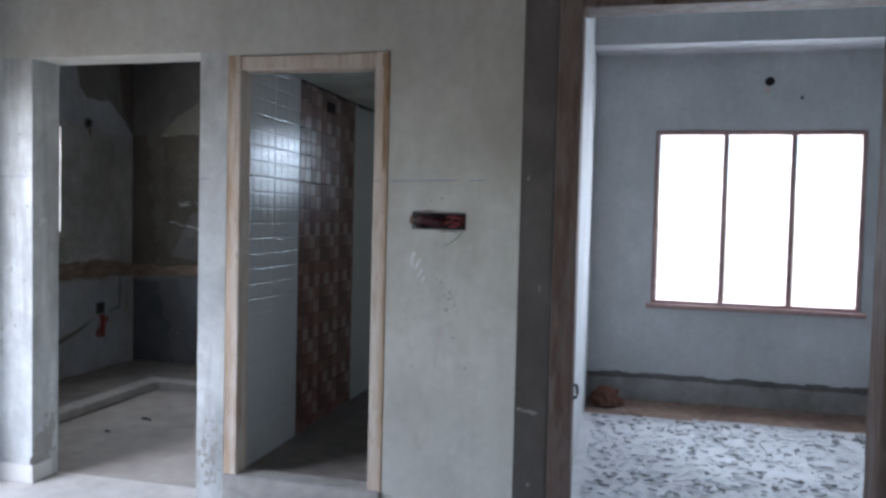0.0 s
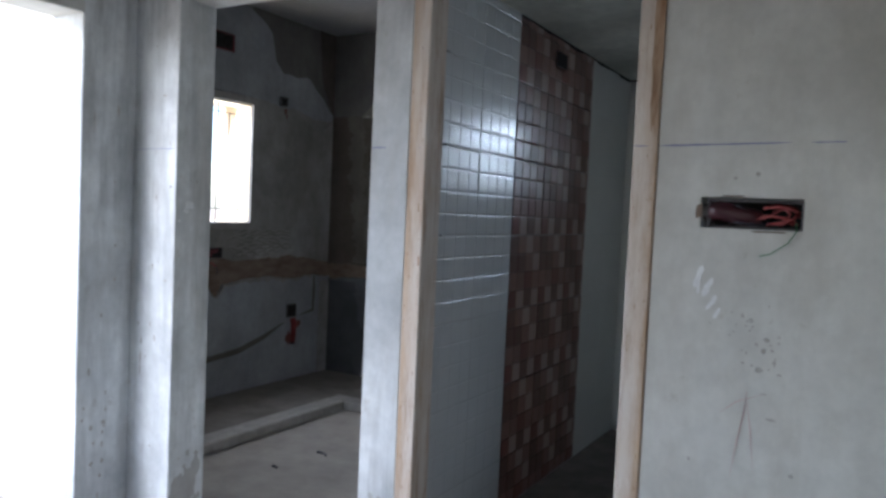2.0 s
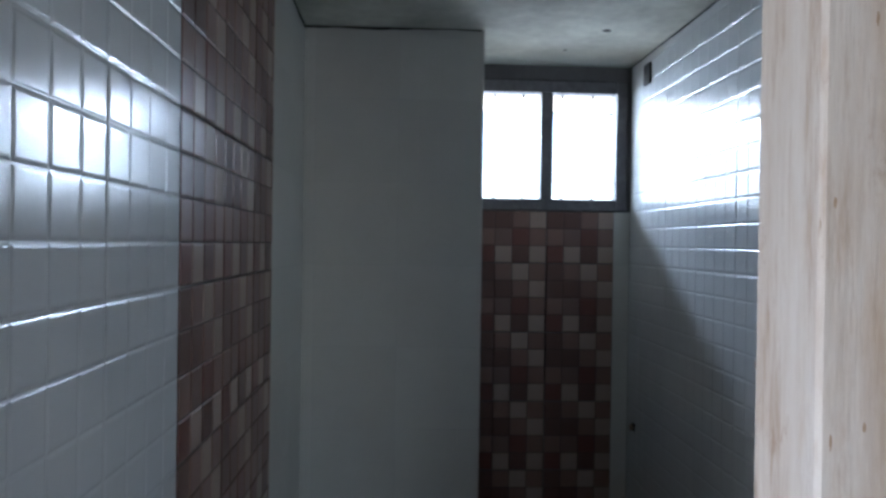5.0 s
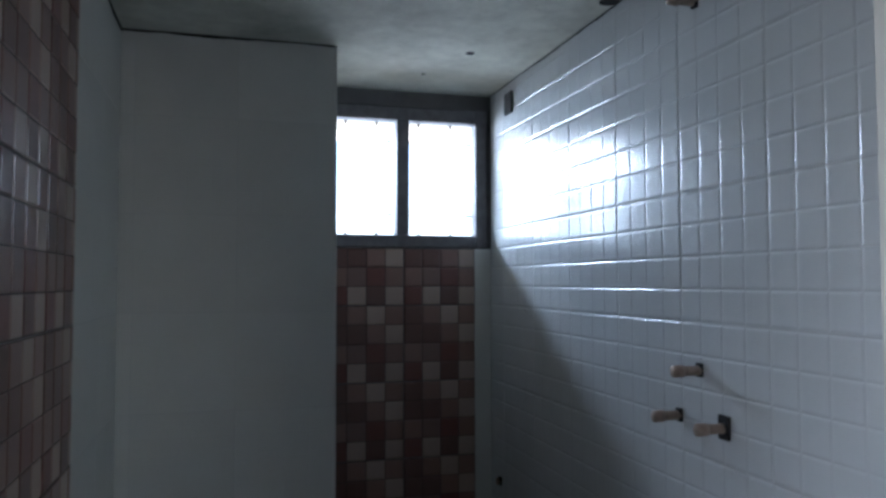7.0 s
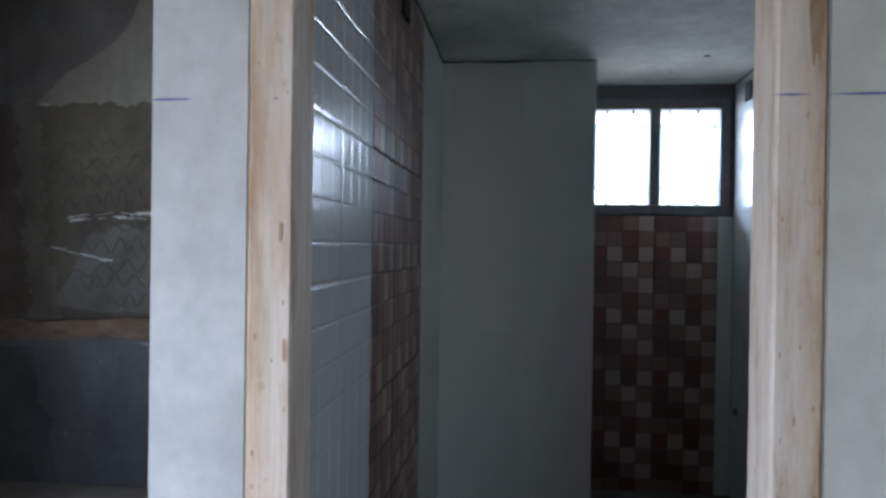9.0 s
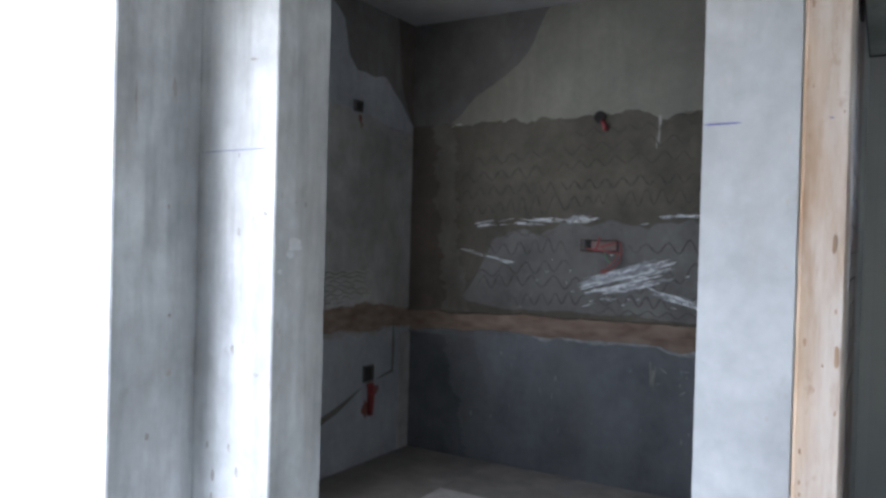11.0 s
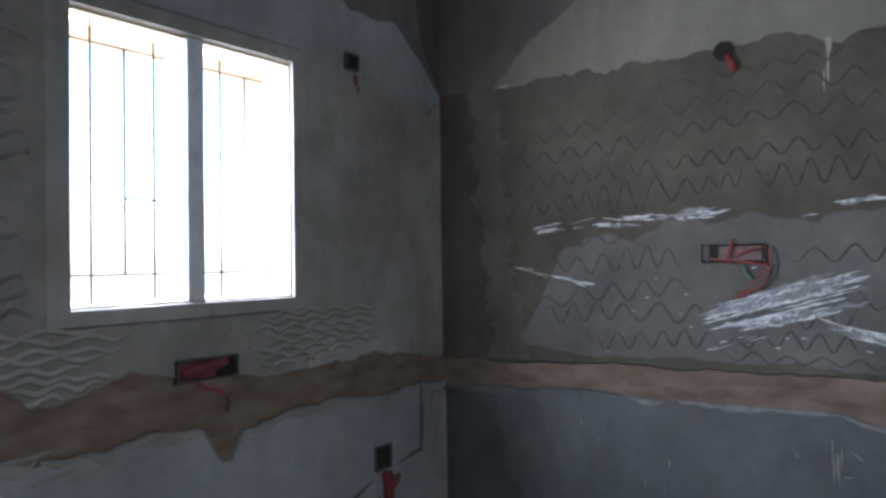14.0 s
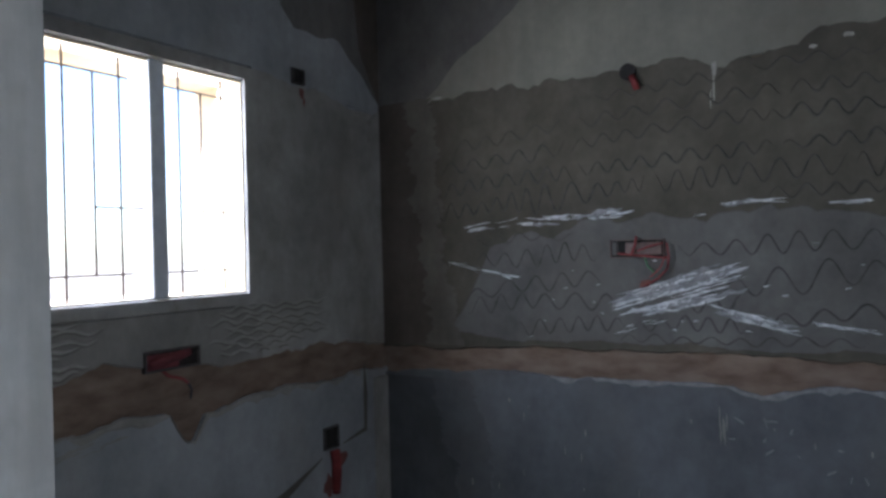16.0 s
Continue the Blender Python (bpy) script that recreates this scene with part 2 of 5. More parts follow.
CHIP_WHITE = speckled("white_smear", [(0.3, (0.64, 0.645, 0.63)), (0.7, (0.75, 0.76, 0.75))], 60, 0.8)
# near-white tones put the film's highlights into its colour
FILM_GLINT = speckled("packing_film_glint", [(0.3, (0.34, 0.36, 0.38)), (0.5, (0.62, 0.64, 0.67)), (0.68, (0.9, 0.92, 0.94))], 34, 0.16, 0.6, 0.8, (1, 1, 3))
FILM_DULL = speckled("film_smear", [(0.35, (0.2, 0.205, 0.21)), (0.7, (0.34, 0.35, 0.365))], 30, 0.22, 0.5, 0.7, (1, 1, 2))
RUBBLE_A = speckled("pale_flake", [(0.3, (0.43, 0.455, 0.48)), (0.7, (0.58, 0.605, 0.63))], 15, 0.85)
RUBBLE_B = speckled("dark_flake", [(0.3, (0.1, 0.1, 0.105)), (0.7, (0.19, 0.19, 0.195))], 15, 0.8)
EARTH = speckled("brown_earth", [(0.3, (0.19, 0.135, 0.105)), (0.7, (0.3, 0.22, 0.175))], 18, 0.95, 0.6)
GROUND = speckled("dry_ground", [(0.3, (0.25, 0.22, 0.17)), (0.7, (0.36, 0.32, 0.26))], 0.6, 0.95, 0.3)
STAIN = plaster("soiled_putty", (0.42, 0.41, 0.385), (0.35, 0.34, 0.315), (0.28, 0.26, 0.23), 0.4, mottle=0.15)
BROWNS.append(speckled("mosaic_joint", [(0.3, (0.035, 0.025, 0.022)), (0.7, (0.06, 0.045, 0.04))], 30, 0.6))
CEMENT_BROWN = plaster("dark_brown_cement", (0.116, 0.098, 0.084), (0.084, 0.07, 0.06), (0.13, 0.105, 0.085), 0.5, mottle=0.3)

CEMENT_BROWN_MID = plaster("mid_brown_cement", (0.155, 0.142, 0.122), (0.112, 0.103, 0.088), (0.14, 0.118, 0.095), 0.4, mottle=0.3)
# the lintel face's shade is put into this cement's colour
LINTEL = plaster("shaded_lintel_cement", (0.15, 0.142, 0.138), (0.105, 0.1, 0.098), (0.17, 0.15, 0.13), 0.3, mottle=0.2)
RIDGE_SOFT = speckled("tile_adhesive_dry", [(0.3, (0.068, 0.064, 0.057)), (0.7, (0.105, 0.1, 0.089))], 14, 0.85, 0.3, 0.2)
RIDGE_PALE = speckled("tile_adhesive_pale", [(0.3, (0.25, 0.24, 0.222)), (0.7, (0.37, 0.36, 0.335))], 14, 0.7, 0.3)
MORTAR = plaster("thin_mortar", (0.31, 0.3, 0.28), (0.24, 0.23, 0.215), (0.2, 0.18, 0.155), 0.4, mottle=0.25)
GROUT_WHITE = speckled("white_grout", [(0.3, (0.4, 0.41, 0.405)), (0.7, (0.5, 0.51, 0.505))], 30, 0.9)
OIL = speckled("linseed_stain", [(0.3, (0.24, 0.13, 0.065)), (0.7, (0.46, 0.33, 0.22))], 22, 0.7, 0.1, stretch=(2, 2, 0.5))
# darker copy of smooth_cement; the back wall's dimmer light is in the colour
SMOOTH_SHADED = plaster("smooth_cement_shaded", (0.145, 0.154, 0.169), (0.102, 0.108, 0.119), (0.13, 0.127, 0.124), 0.3, 0.6, 0.12, mottle=0.3, grime=0.45)
SCREED = speckled("dusty_screed", [(0.3, (0.135, 0.124, 0.112)), (0.7, (0.215, 0.2, 0.182))], 7, 0.9, 0.4)
PIER_CEMENT = plaster("brown_bare_cement", (0.215, 0.192, 0.178), (0.15, 0.135, 0.126), (0.33, 0.31, 0.29), 0.6, mottle=0.25)
RED_EARTH = speckled("red_earth", [(0.3, (0.11, 0.05, 0.035)), (0.7, (0.19, 0.09, 0.06))], 18, 0.95, 0.6)
FLOOR_PALE = speckled("pale_screed", [(0.3, (0.4, 0.41, 0.42)), (0.7, (0.52, 0.53, 0.54))], 9, 0.85, 0.3)
SCUFF = plaster("brown_scuff", (0.52, 0.495, 0.45), (0.44, 0.415, 0.37), (0.33, 0.29, 0.24), 0.5, mottle=0.3)
SLEEVE = speckled("dark_sleeve", [(0.3, (0.035, 0.01, 0.014)), (0.7, (0.075, 0.02, 0.026))], 30, 0.35, 0.2)
# lighter copy of adhesive_cement; the window wall's haze is put into its colour
CEMENT_HAZED = plaster("combed_cement_hazed", (0.275, 0.265, 0.25), (0.195, 0.187, 0.175), (0.16, 0.145, 0.13), 0.3, mottle=0.3, grime=0.5)
SMOOTH_DARKER = plaster("smooth_cement_darker", (0.126, 0.133, 0.145), (0.09, 0.095, 0.103), (0.11, 0.106, 0.102), 0.3, 0.6, 0.12, mottle=0.3, grime=0.4)
MORTAR_THIN = speckled("thin_scrape", [(0.3, (0.17, 0.175, 0.18)), (0.7, (0.27, 0.275, 0.28))], 45, 0.8)
WHITE_RUN = speckled("whitewash_lump", [(0.3, (0.3, 0.29, 0.26)), (0.7, (0.42, 0.41, 0.37))], 40, 0.9)
SKIM = plaster("grey_adhesive_skim", (0.172, 0.167, 0.159), (0.12, 0.116, 0.11), (0.115, 0.108, 0.1), 0.25, 0.7, mottle=0.36, grime=0.6)
SMOOTH_DARKEST = plaster("smooth_cement_darkest", (0.105, 0.11, 0.118), (0.075, 0.078, 0.083), (0.09, 0.087, 0.083), 0.4, mottle=0.3)
RED_DUST = speckled("red_dust", [(0.3, (0.12, 0.045, 0.04)), (0.7, (0.2, 0.075, 0.065))], 40, 0.9)
PINK_FILL = speckled("pink_mortar", [(0.3, (0.14, 0.098, 0.09)), (0.7, (0.235, 0.178, 0.165))], 40, 0.9)
# tone of the shaded undersides drawn below the combed ridges
RIDGE_SHADE = speckled("tile_adhesive_shade", [(0.3, (0.13, 0.124, 0.112)), (0.7, (0.19, 0.18, 0.163))], 14, 0.85, 0.3, 0.2)


# ---- helpers for meshes ----
def mesh_ob(name, verts, faces, material, parent=None, label="", smooth=False):
    """One mesh object from points and faces."""
    me = bpy.data.meshes.new(name)
    me.from_pydata(verts, [], faces)
    for m in material if isinstance(material, (list, tuple)) else [material]:
        me.materials.append(m)
    if smooth:
        me.polygons.foreach_set("use_smooth", [True] * len(me.polygons))
    ob = new(name, me)
    if parent:
        ob.parent = parent
    if label:
        ob["label"] = label
    return ob


def part(name, bm, material, parent, label="", smooth=False):
    """Links a bmesh as one mesh object under a thing or a part."""
    me = bpy.data.meshes.new(name)
    bm.normal_update()
    bm.to_mesh(me)
    bm.free()
    me.materials.append(material)
    if smooth:
        me.polygons.foreach_set("use_smooth", [True] * len(me.polygons))
    ob = new(name, me)
    if parent:
        ob.parent = parent
    if label:
        ob["label"] = label
    return ob


def base(name, place, label, category, group=""):
    """An empty at the base of a thing that has several parts."""
    return tagged(place_at(new(name), place), label, category, group)


def place_at(ob, place):
    ob.location = place
    return ob


def block(size, centre=(0, 0, 0), bevel=0.004, segments=1):
    """A box with eased edges."""
    bm = bmesh.new()
    bmesh.ops.create_cube(bm, size=1, matrix=Matrix.Translation(centre) @ Matrix.Diagonal((*size, 1)))
    if bevel:
        bmesh.ops.bevel(bm, geom=bm.edges[:], offset=min(bevel, min(size) * 0.4), segments=segments, affect="EDGES")
    return bm


def span(x0, x1, y0, y1, z0, z1, bevel=0.004):
    return block((x1 - x0, y1 - y0, z1 - z0), ((x0 + x1) / 2, (y0 + y1) / 2, (z0 + z1) / 2), bevel)


def rod(points, radius, sides=8):
    """A bent round bar through the points, capped at both ends."""
    bm, rings = bmesh.new(), []
    pts = [Vector(p) for p in points]
    for i, p in enumerate(pts):
        way = (pts[min(i + 1, len(pts) - 1)] - pts[max(i - 1, 0)]).normalized()
        side = way.cross(Vector((0, 0, 1)) if abs(way.z) < 0.9 else Vector((1, 0, 0))).normalized()
        up = side.cross(way)
        rings.append([bm.verts.new(p + radius * (math.cos(a) * side + math.sin(a) * up)) for a in (2 * math.pi * k / sides for k in range(sides))])
    for a, b in zip(rings, rings[1:]):
        for k in range(sides):
            bm.faces.new((a[k], a[(k + 1) % sides], b[(k + 1) % sides], b[k]))
    bm.faces.new(rings[0][::-1])
    bm.faces.new(rings[-1])
    bmesh.ops.recalc_face_normals(bm, faces=bm.faces[:])
    return bm


def wall(name, axis, a0, a1, c0, c1, z0, z1, material, holes=(), bevel=0.006, label=""):
    """A wall along the axis "x" or "y" from a0 to a1, c0 to c1 thick, with openings (a, b, low, high) cut through it."""
    us = sorted({a0, a1, *(v for h in holes for v in h[:2])})
    zs = sorted({z0, z1, *(v for h in holes for v in h[2:])})
    void = lambda i, j: not (0 <= i < len(us) - 1 and 0 <= j < len(zs) - 1) or any(
        h[0] - 1e-6 <= us[i] and us[i + 1] <= h[1] + 1e-6 and h[2] - 1e-6 <= zs[j] and zs[j + 1] <= h[3] + 1e-6 for h in holes)
    bm, pool = bmesh.new(), {}

    def at(u, c, z):
        key = (round(u, 5), c, round(z, 5))
        if key not in pool:
            pool[key] = bm.verts.new((u, c, z) if axis == "x" else (c, u, z))
        return pool[key]

    for i in range(len(us) - 1):
        for j in range(len(zs) - 1):
            if void(i, j):
                continue
            u, v, lo, hi = us[i], us[i + 1], zs[j], zs[j + 1]
            for c in (c0, c1):
                bm.faces.new((at(u, c, lo), at(v, c, lo), at(v, c, hi), at(u, c, hi)))
            if void(i - 1, j):
                bm.faces.new((at(u, c0, lo), at(u, c1, lo), at(u, c1, hi), at(u, c0, hi)))
            if void(i + 1, j):
                bm.faces.new((at(v, c0, lo), at(v, c1, lo), at(v, c1, hi), at(v, c0, hi)))
            if void(i, j - 1):
                bm.faces.new((at(u, c0, lo), at(v, c0, lo), at(v, c1, lo), at(u, c1, lo)))
            if void(i, j + 1):
                bm.faces.new((at(u, c0, hi), at(v, c0, hi), at(v, c1, hi), at(u, c1, hi)))
    bmesh.ops.recalc_face_normals(bm, faces=bm.faces[:])
    if bevel:
        sharp = [e for e in bm.edges if len(e.link_faces) == 2 and e.calc_face_angle(0) > 0.5]
        bmesh.ops.bevel(bm, geom=sharp, offset=bevel, segments=2, affect="EDGES")
    ob = part(name, bm, material, None)
    return tagged(ob, label, "wall", "", "structure")


def sheet(name, x0, x1, y0, y1, z0, z1, material, category, label=""):
    return tagged(part(name, span(x0, x1, y0, y1, z0, z1, 0), material, None), label, category, "", "structure")


def on_wall(plane, at):
    """Maps (along, out, up) to the world for a wall plane: "north" faces -y, "west" faces +x, "east" faces -x."""
    if plane == "north":
        return lambda u, d, z: (u, at - d, z)
    if plane == "west":
        return lambda u, d, z: (at + d, u, z)
    return lambda u, d, z: (at - d, u, z)


def coat(name, plane, at, u0, u1, low, high, thick, material, parent, label="", step=0.025):
    """A coat of plaster on a wall between two ragged lines low(u) and high(u)."""
    put, n = on_wall(plane, at), max(2, int((u1 - u0) / step))
    verts, faces = [], []
    for i in range(n + 1):
        u = u0 + (u1 - u0) * i / n
        lo, hi = low(u), max(low(u) + 0.002, high(u))
        e = min(0.006, (hi - lo) * 0.3)
        verts += [put(u, 0, lo), put(u, thick, lo + e), put(u, thick, hi - e), put(u, 0, hi)]
    for i in range(n):
        a, b = 4 * i, 4 * i + 4
        faces += [(a + k, a + k + 1, b + k + 1, b + k) for k in range(3)]
    faces += [(0, 3, 2, 1), (4 * n, 4 * n + 1, 4 * n + 2, 4 * n + 3)]
    ob = mesh_ob(name, verts, faces, material, parent, label)
    bm = bmesh.new()
    bm.from_mesh(ob.data)
    bmesh.ops.recalc_face_normals(bm, faces=bm.faces[:])
    bm.to_mesh(ob.data)
    bm.free()
    return ob


def ragged(level, amp=0.02, freq=6.0, seed=0.0):
    """A line at a level (a number or a function of u) with torn, uneven edges."""
    def line(u):
        z = level(u) if callable(level) else level
        return z + amp * noise.noise((u * freq, seed, 0.3)) + 0.5 * amp * noise.noise((u * freq * 3.7, seed + 5, 0.7)) + 0.3 * amp * noise.noise((u * freq * 11, seed + 9, 0.1))
    return line


def lines_through(*knots):
    """A broken line through (u, z) knots."""
    us, zs = [k[0] for k in knots], [k[1] for k in knots]
    return lambda u: float(np.interp(u, us, zs))


def splat(put, u, z, w, h, d=0.0015, sides=11, seed=0):
    """Points and one face of an uneven flat blot on a wall."""
    rnd = random.Random(seed)
    pts = []
    for k in range(sides):
        a, r = 2 * math.pi * k / sides, rnd.uniform(0.6, 1.1)
        pts.append(put(u + 0.5 * w * r * math.cos(a), d, z + 0.5 * h * r * math.sin(a)))
    return pts


def blots(name, put, spots, material, parent, label=""):
    """Dents or smears on a wall, each (along, up, width, height)."""
    verts, faces = [], []
    for k, (u, z, w, h) in enumerate(spots):
        pts = splat(put, u, z, w, h, 0.0007 + 0.00004 * k, 11, k * 7 + len(spots))
        faces.append(tuple(range(len(verts), len(verts) + len(pts))))
        verts += pts
    return mesh_ob(name, verts, faces, material, parent, label)


def strip(put, pts, width, d=0.0015, height=0.0, seed=0):
    """A drawn line or a ridge on a wall through (u, z) points: verts, faces."""
    verts, faces = [], []
    for i, (u, z) in enumerate(pts):
        a, b = pts[max(i - 1, 0)], pts[min(i + 1, len(pts) - 1)]
        du, dz = b[0] - a[0], b[1] - a[1]
        n = math.hypot(du, dz) or 1
        f = i / (len(pts) - 1)
        w = 0.5 * width * (1 + 0.5 * noise.noise((u * 23, z * 23, seed))) * min(1.0, 0.12 + 7 * f * (1 - f))
        ou, oz = -dz / n * w, du / n * w
        verts += [put(u + ou, d, z + oz), put(u, d + height, z), put(u - ou, d, z - oz)]
    for i in range(len(pts) - 1):
        a, b = 3 * i, 3 * i + 3
        faces += [(a, a + 1, b + 1, b), (a + 1, a + 2, b + 2, b + 1)]
    return verts, faces


def join(pieces):
    verts, faces = [], []
    for v, f in pieces:
        faces += [tuple(i + len(verts) for i in t) for t in f]
        verts += v
    return verts, faces


# ---- the plan ----
FRONT, FRONT_BACK = 3.40, 3.583      # wall with the kitchen opening and the bathroom door
NORTH = 6.12                         # inner face of the outer wall
KITCHEN_W = -4.38
HALL_W = -3.21
BATH_W, BATH_E = -1.832, -0.44
BED_W, PIER = -0.28, 2.60
TOP = 3.0

wall_front = wall("wall_front", "x", -4.38, BED_W, FRONT, FRONT_BACK, -0.1, TOP, WHITEWASH,
                  [(-2.957, -2.012, -0.1, 2.170), (-1.8638, -1.0672, -0.1, 2.1525), (-0.948, -0.705, 1.364, 1.444)], 0.0025,
                  "pale grey putty-plastered wall with stains and pencil marks")
wall_west = wall("wall_west", "y", -3.2, FRONT, HALL_W - 0.2, HALL_W, -0.1, TOP, WHITEWASH, [(1.25, 3.16, -0.1, 2.072)], 0.003, "putty-plastered wall with a bright open doorway")
# the opening in the south wall is unseen, added to let fill light in
wall_south = wall("wall_south", "x", HALL_W, 2.8, -3.2, -3.0, -0.1, TOP, WHITEWASH, [(-0.9, 1.3, 0.8, 2.2)], 0.006, "plain plastered wall")
wall_east = wall("wall_east", "y", -3.0, 6.4, 2.6, 2.8, -0.1, 3.2, PALE_WALL, (), 0.006, "plain plastered wall")
wall_pier = wall("wall_pier", "x", -0.361, 2.6, PIER, PIER + 0.13, -0.1, 3.2, PIER_CEMENT, [(-0.252, 0.782, -0.1, 2.16)], 0.006, "dark bare cement wall round the bedroom doorway")
wall_return = wall("wall_return", "y", PIER + 0.09, FRONT, -0.373, BED_W - 0.004, -0.1, 3.2, WHITEWASH, (), 0.006, "short plastered return wall")
wall_bedroom = wall("wall_bedroom", "y", FRONT_BACK, 6.16, BATH_E + 0.012, BED_W, -0.1, 3.2, PALE_WALL, (), 0.004, "pale wall of the bedroom")
wall_kitchen_west = wall("wall_kitchen_west", "y", FRONT, 6.4, KITCHEN_W - 0.26, KITCHEN_W, -0.1, TOP, CEMENT, [(4.43, 5.222, 1.243, 2.06)], 0.004, "bare cement kitchen wall with combed adhesive")
wall_kitchen_north = wall("wall_kitchen_north", "x", KITCHEN_W, -1.955, NORTH, 6.4, -0.1, TOP, CHASE, (), 0.004, "kitchen wall with cement, whitewash and a raw brick band")
wall_divider = wall("wall_divider", "y", FRONT_BACK, NORTH, -1.955, BATH_W - 0.012, -0.1, TOP, WHITEWASH, (), 0.004, "wall between kitchen and bathroom")
wall_bath_north = wall("wall_bath_north", "x", -1.955, BATH_E + 0.012, 6.172, 6.4, -0.1, TOP, LINTEL, [(-1.18, -0.45, 1.53, 2.115)], 0.004, "cement wall round the bathroom window, darkened as in shade")
wall_bed_north = wall("wall_bed_north", "x", BATH_E + 0.012, 2.6, 6.16, 6.4, -0.1, 3.2, PALE_WALL, [(0.185, 1.655, 0.79, 2.125)], 0.006, "pale bedroom wall with a three-light window")
wall_front.data.materials.append(JAMB)
for p in wall_front.data.polygons:
    if p.center.x < -1.9 and p.center.z < 2.17:
        p.material_index = 1
wall_west.data.materials.append(JAMB)
for p in wall_west.data.polygons:
    if p.center.y > 3.13:
        p.material_index = 1
bath_pier = tagged(part("bath_pier", span(BATH_W - 0.012, -1.182, 5.662, 6.172, 0.0, 2.4, 0), CEMENT, None), "boxed-out bathroom pier faced with pale tiles", "pier", "", "structure")

floor = sheet("floor", HALL_W - 0.5, 2.8, -3.2, FRONT_BACK, -0.25, 0.0, FLOOR_HALL, "floor", "dusty pale cement floor")
kitchen_floor = sheet("kitchen_floor", -4.64, -1.83, FRONT_BACK, 6.4, -0.25, 0.0, FLOOR_KITCHEN, "floor", "dusty beige cement floor of the kitchen")
bath_floor = sheet("bath_floor", BATH_W, BATH_E, 3.5, 6.2, -0.25, 0.145, FLOOR_DARK, "floor", "dark rough bathroom floor")
bedroom_floor = sheet("bedroom_floor", BED_W - 0.1, 2.8, FRONT_BACK, 6.4, -0.25, -0.002, FLOOR_PALE, "floor", "cement floor under scattered flakes")
ceiling = sheet("ceiling", HALL_W - 0.2, 2.8, -3.2, FRONT_BACK, TOP, TOP + 0.15, SLAB, "ceiling", "plain slab ceiling")
kitchen_ceiling = sheet("kitchen_ceiling", -4.64, -1.83, FRONT, 6.4, 2.74, 2.9, SLAB, "ceiling", "raw slab ceiling of the kitchen")
bath_ceiling = sheet("bath_ceiling", BATH_W - 0.02, BATH_E + 0.02, FRONT + 0.05, 6.172, 2.182, 2.3, CEILING, "ceiling", "stained low slab over the bathroom")
bedroom_ceiling = sheet("bedroom_ceiling", BED_W - 0.1, 2.8, PIER, 6.4, 3.2, 3.35, PALE_WALL, "ceiling", "bedroom ceiling")
bedroom_beam = sheet("bedroom_beam", BED_W, 2.6, 5.77, 6.16, 2.692, 3.2, PALE_WALL, "beam", "plastered ceiling beam over the window")
ground = sheet("ground", -400, 400, -400, 400, -3.4, -3.3, GROUND, "ground", "dry open ground outside")


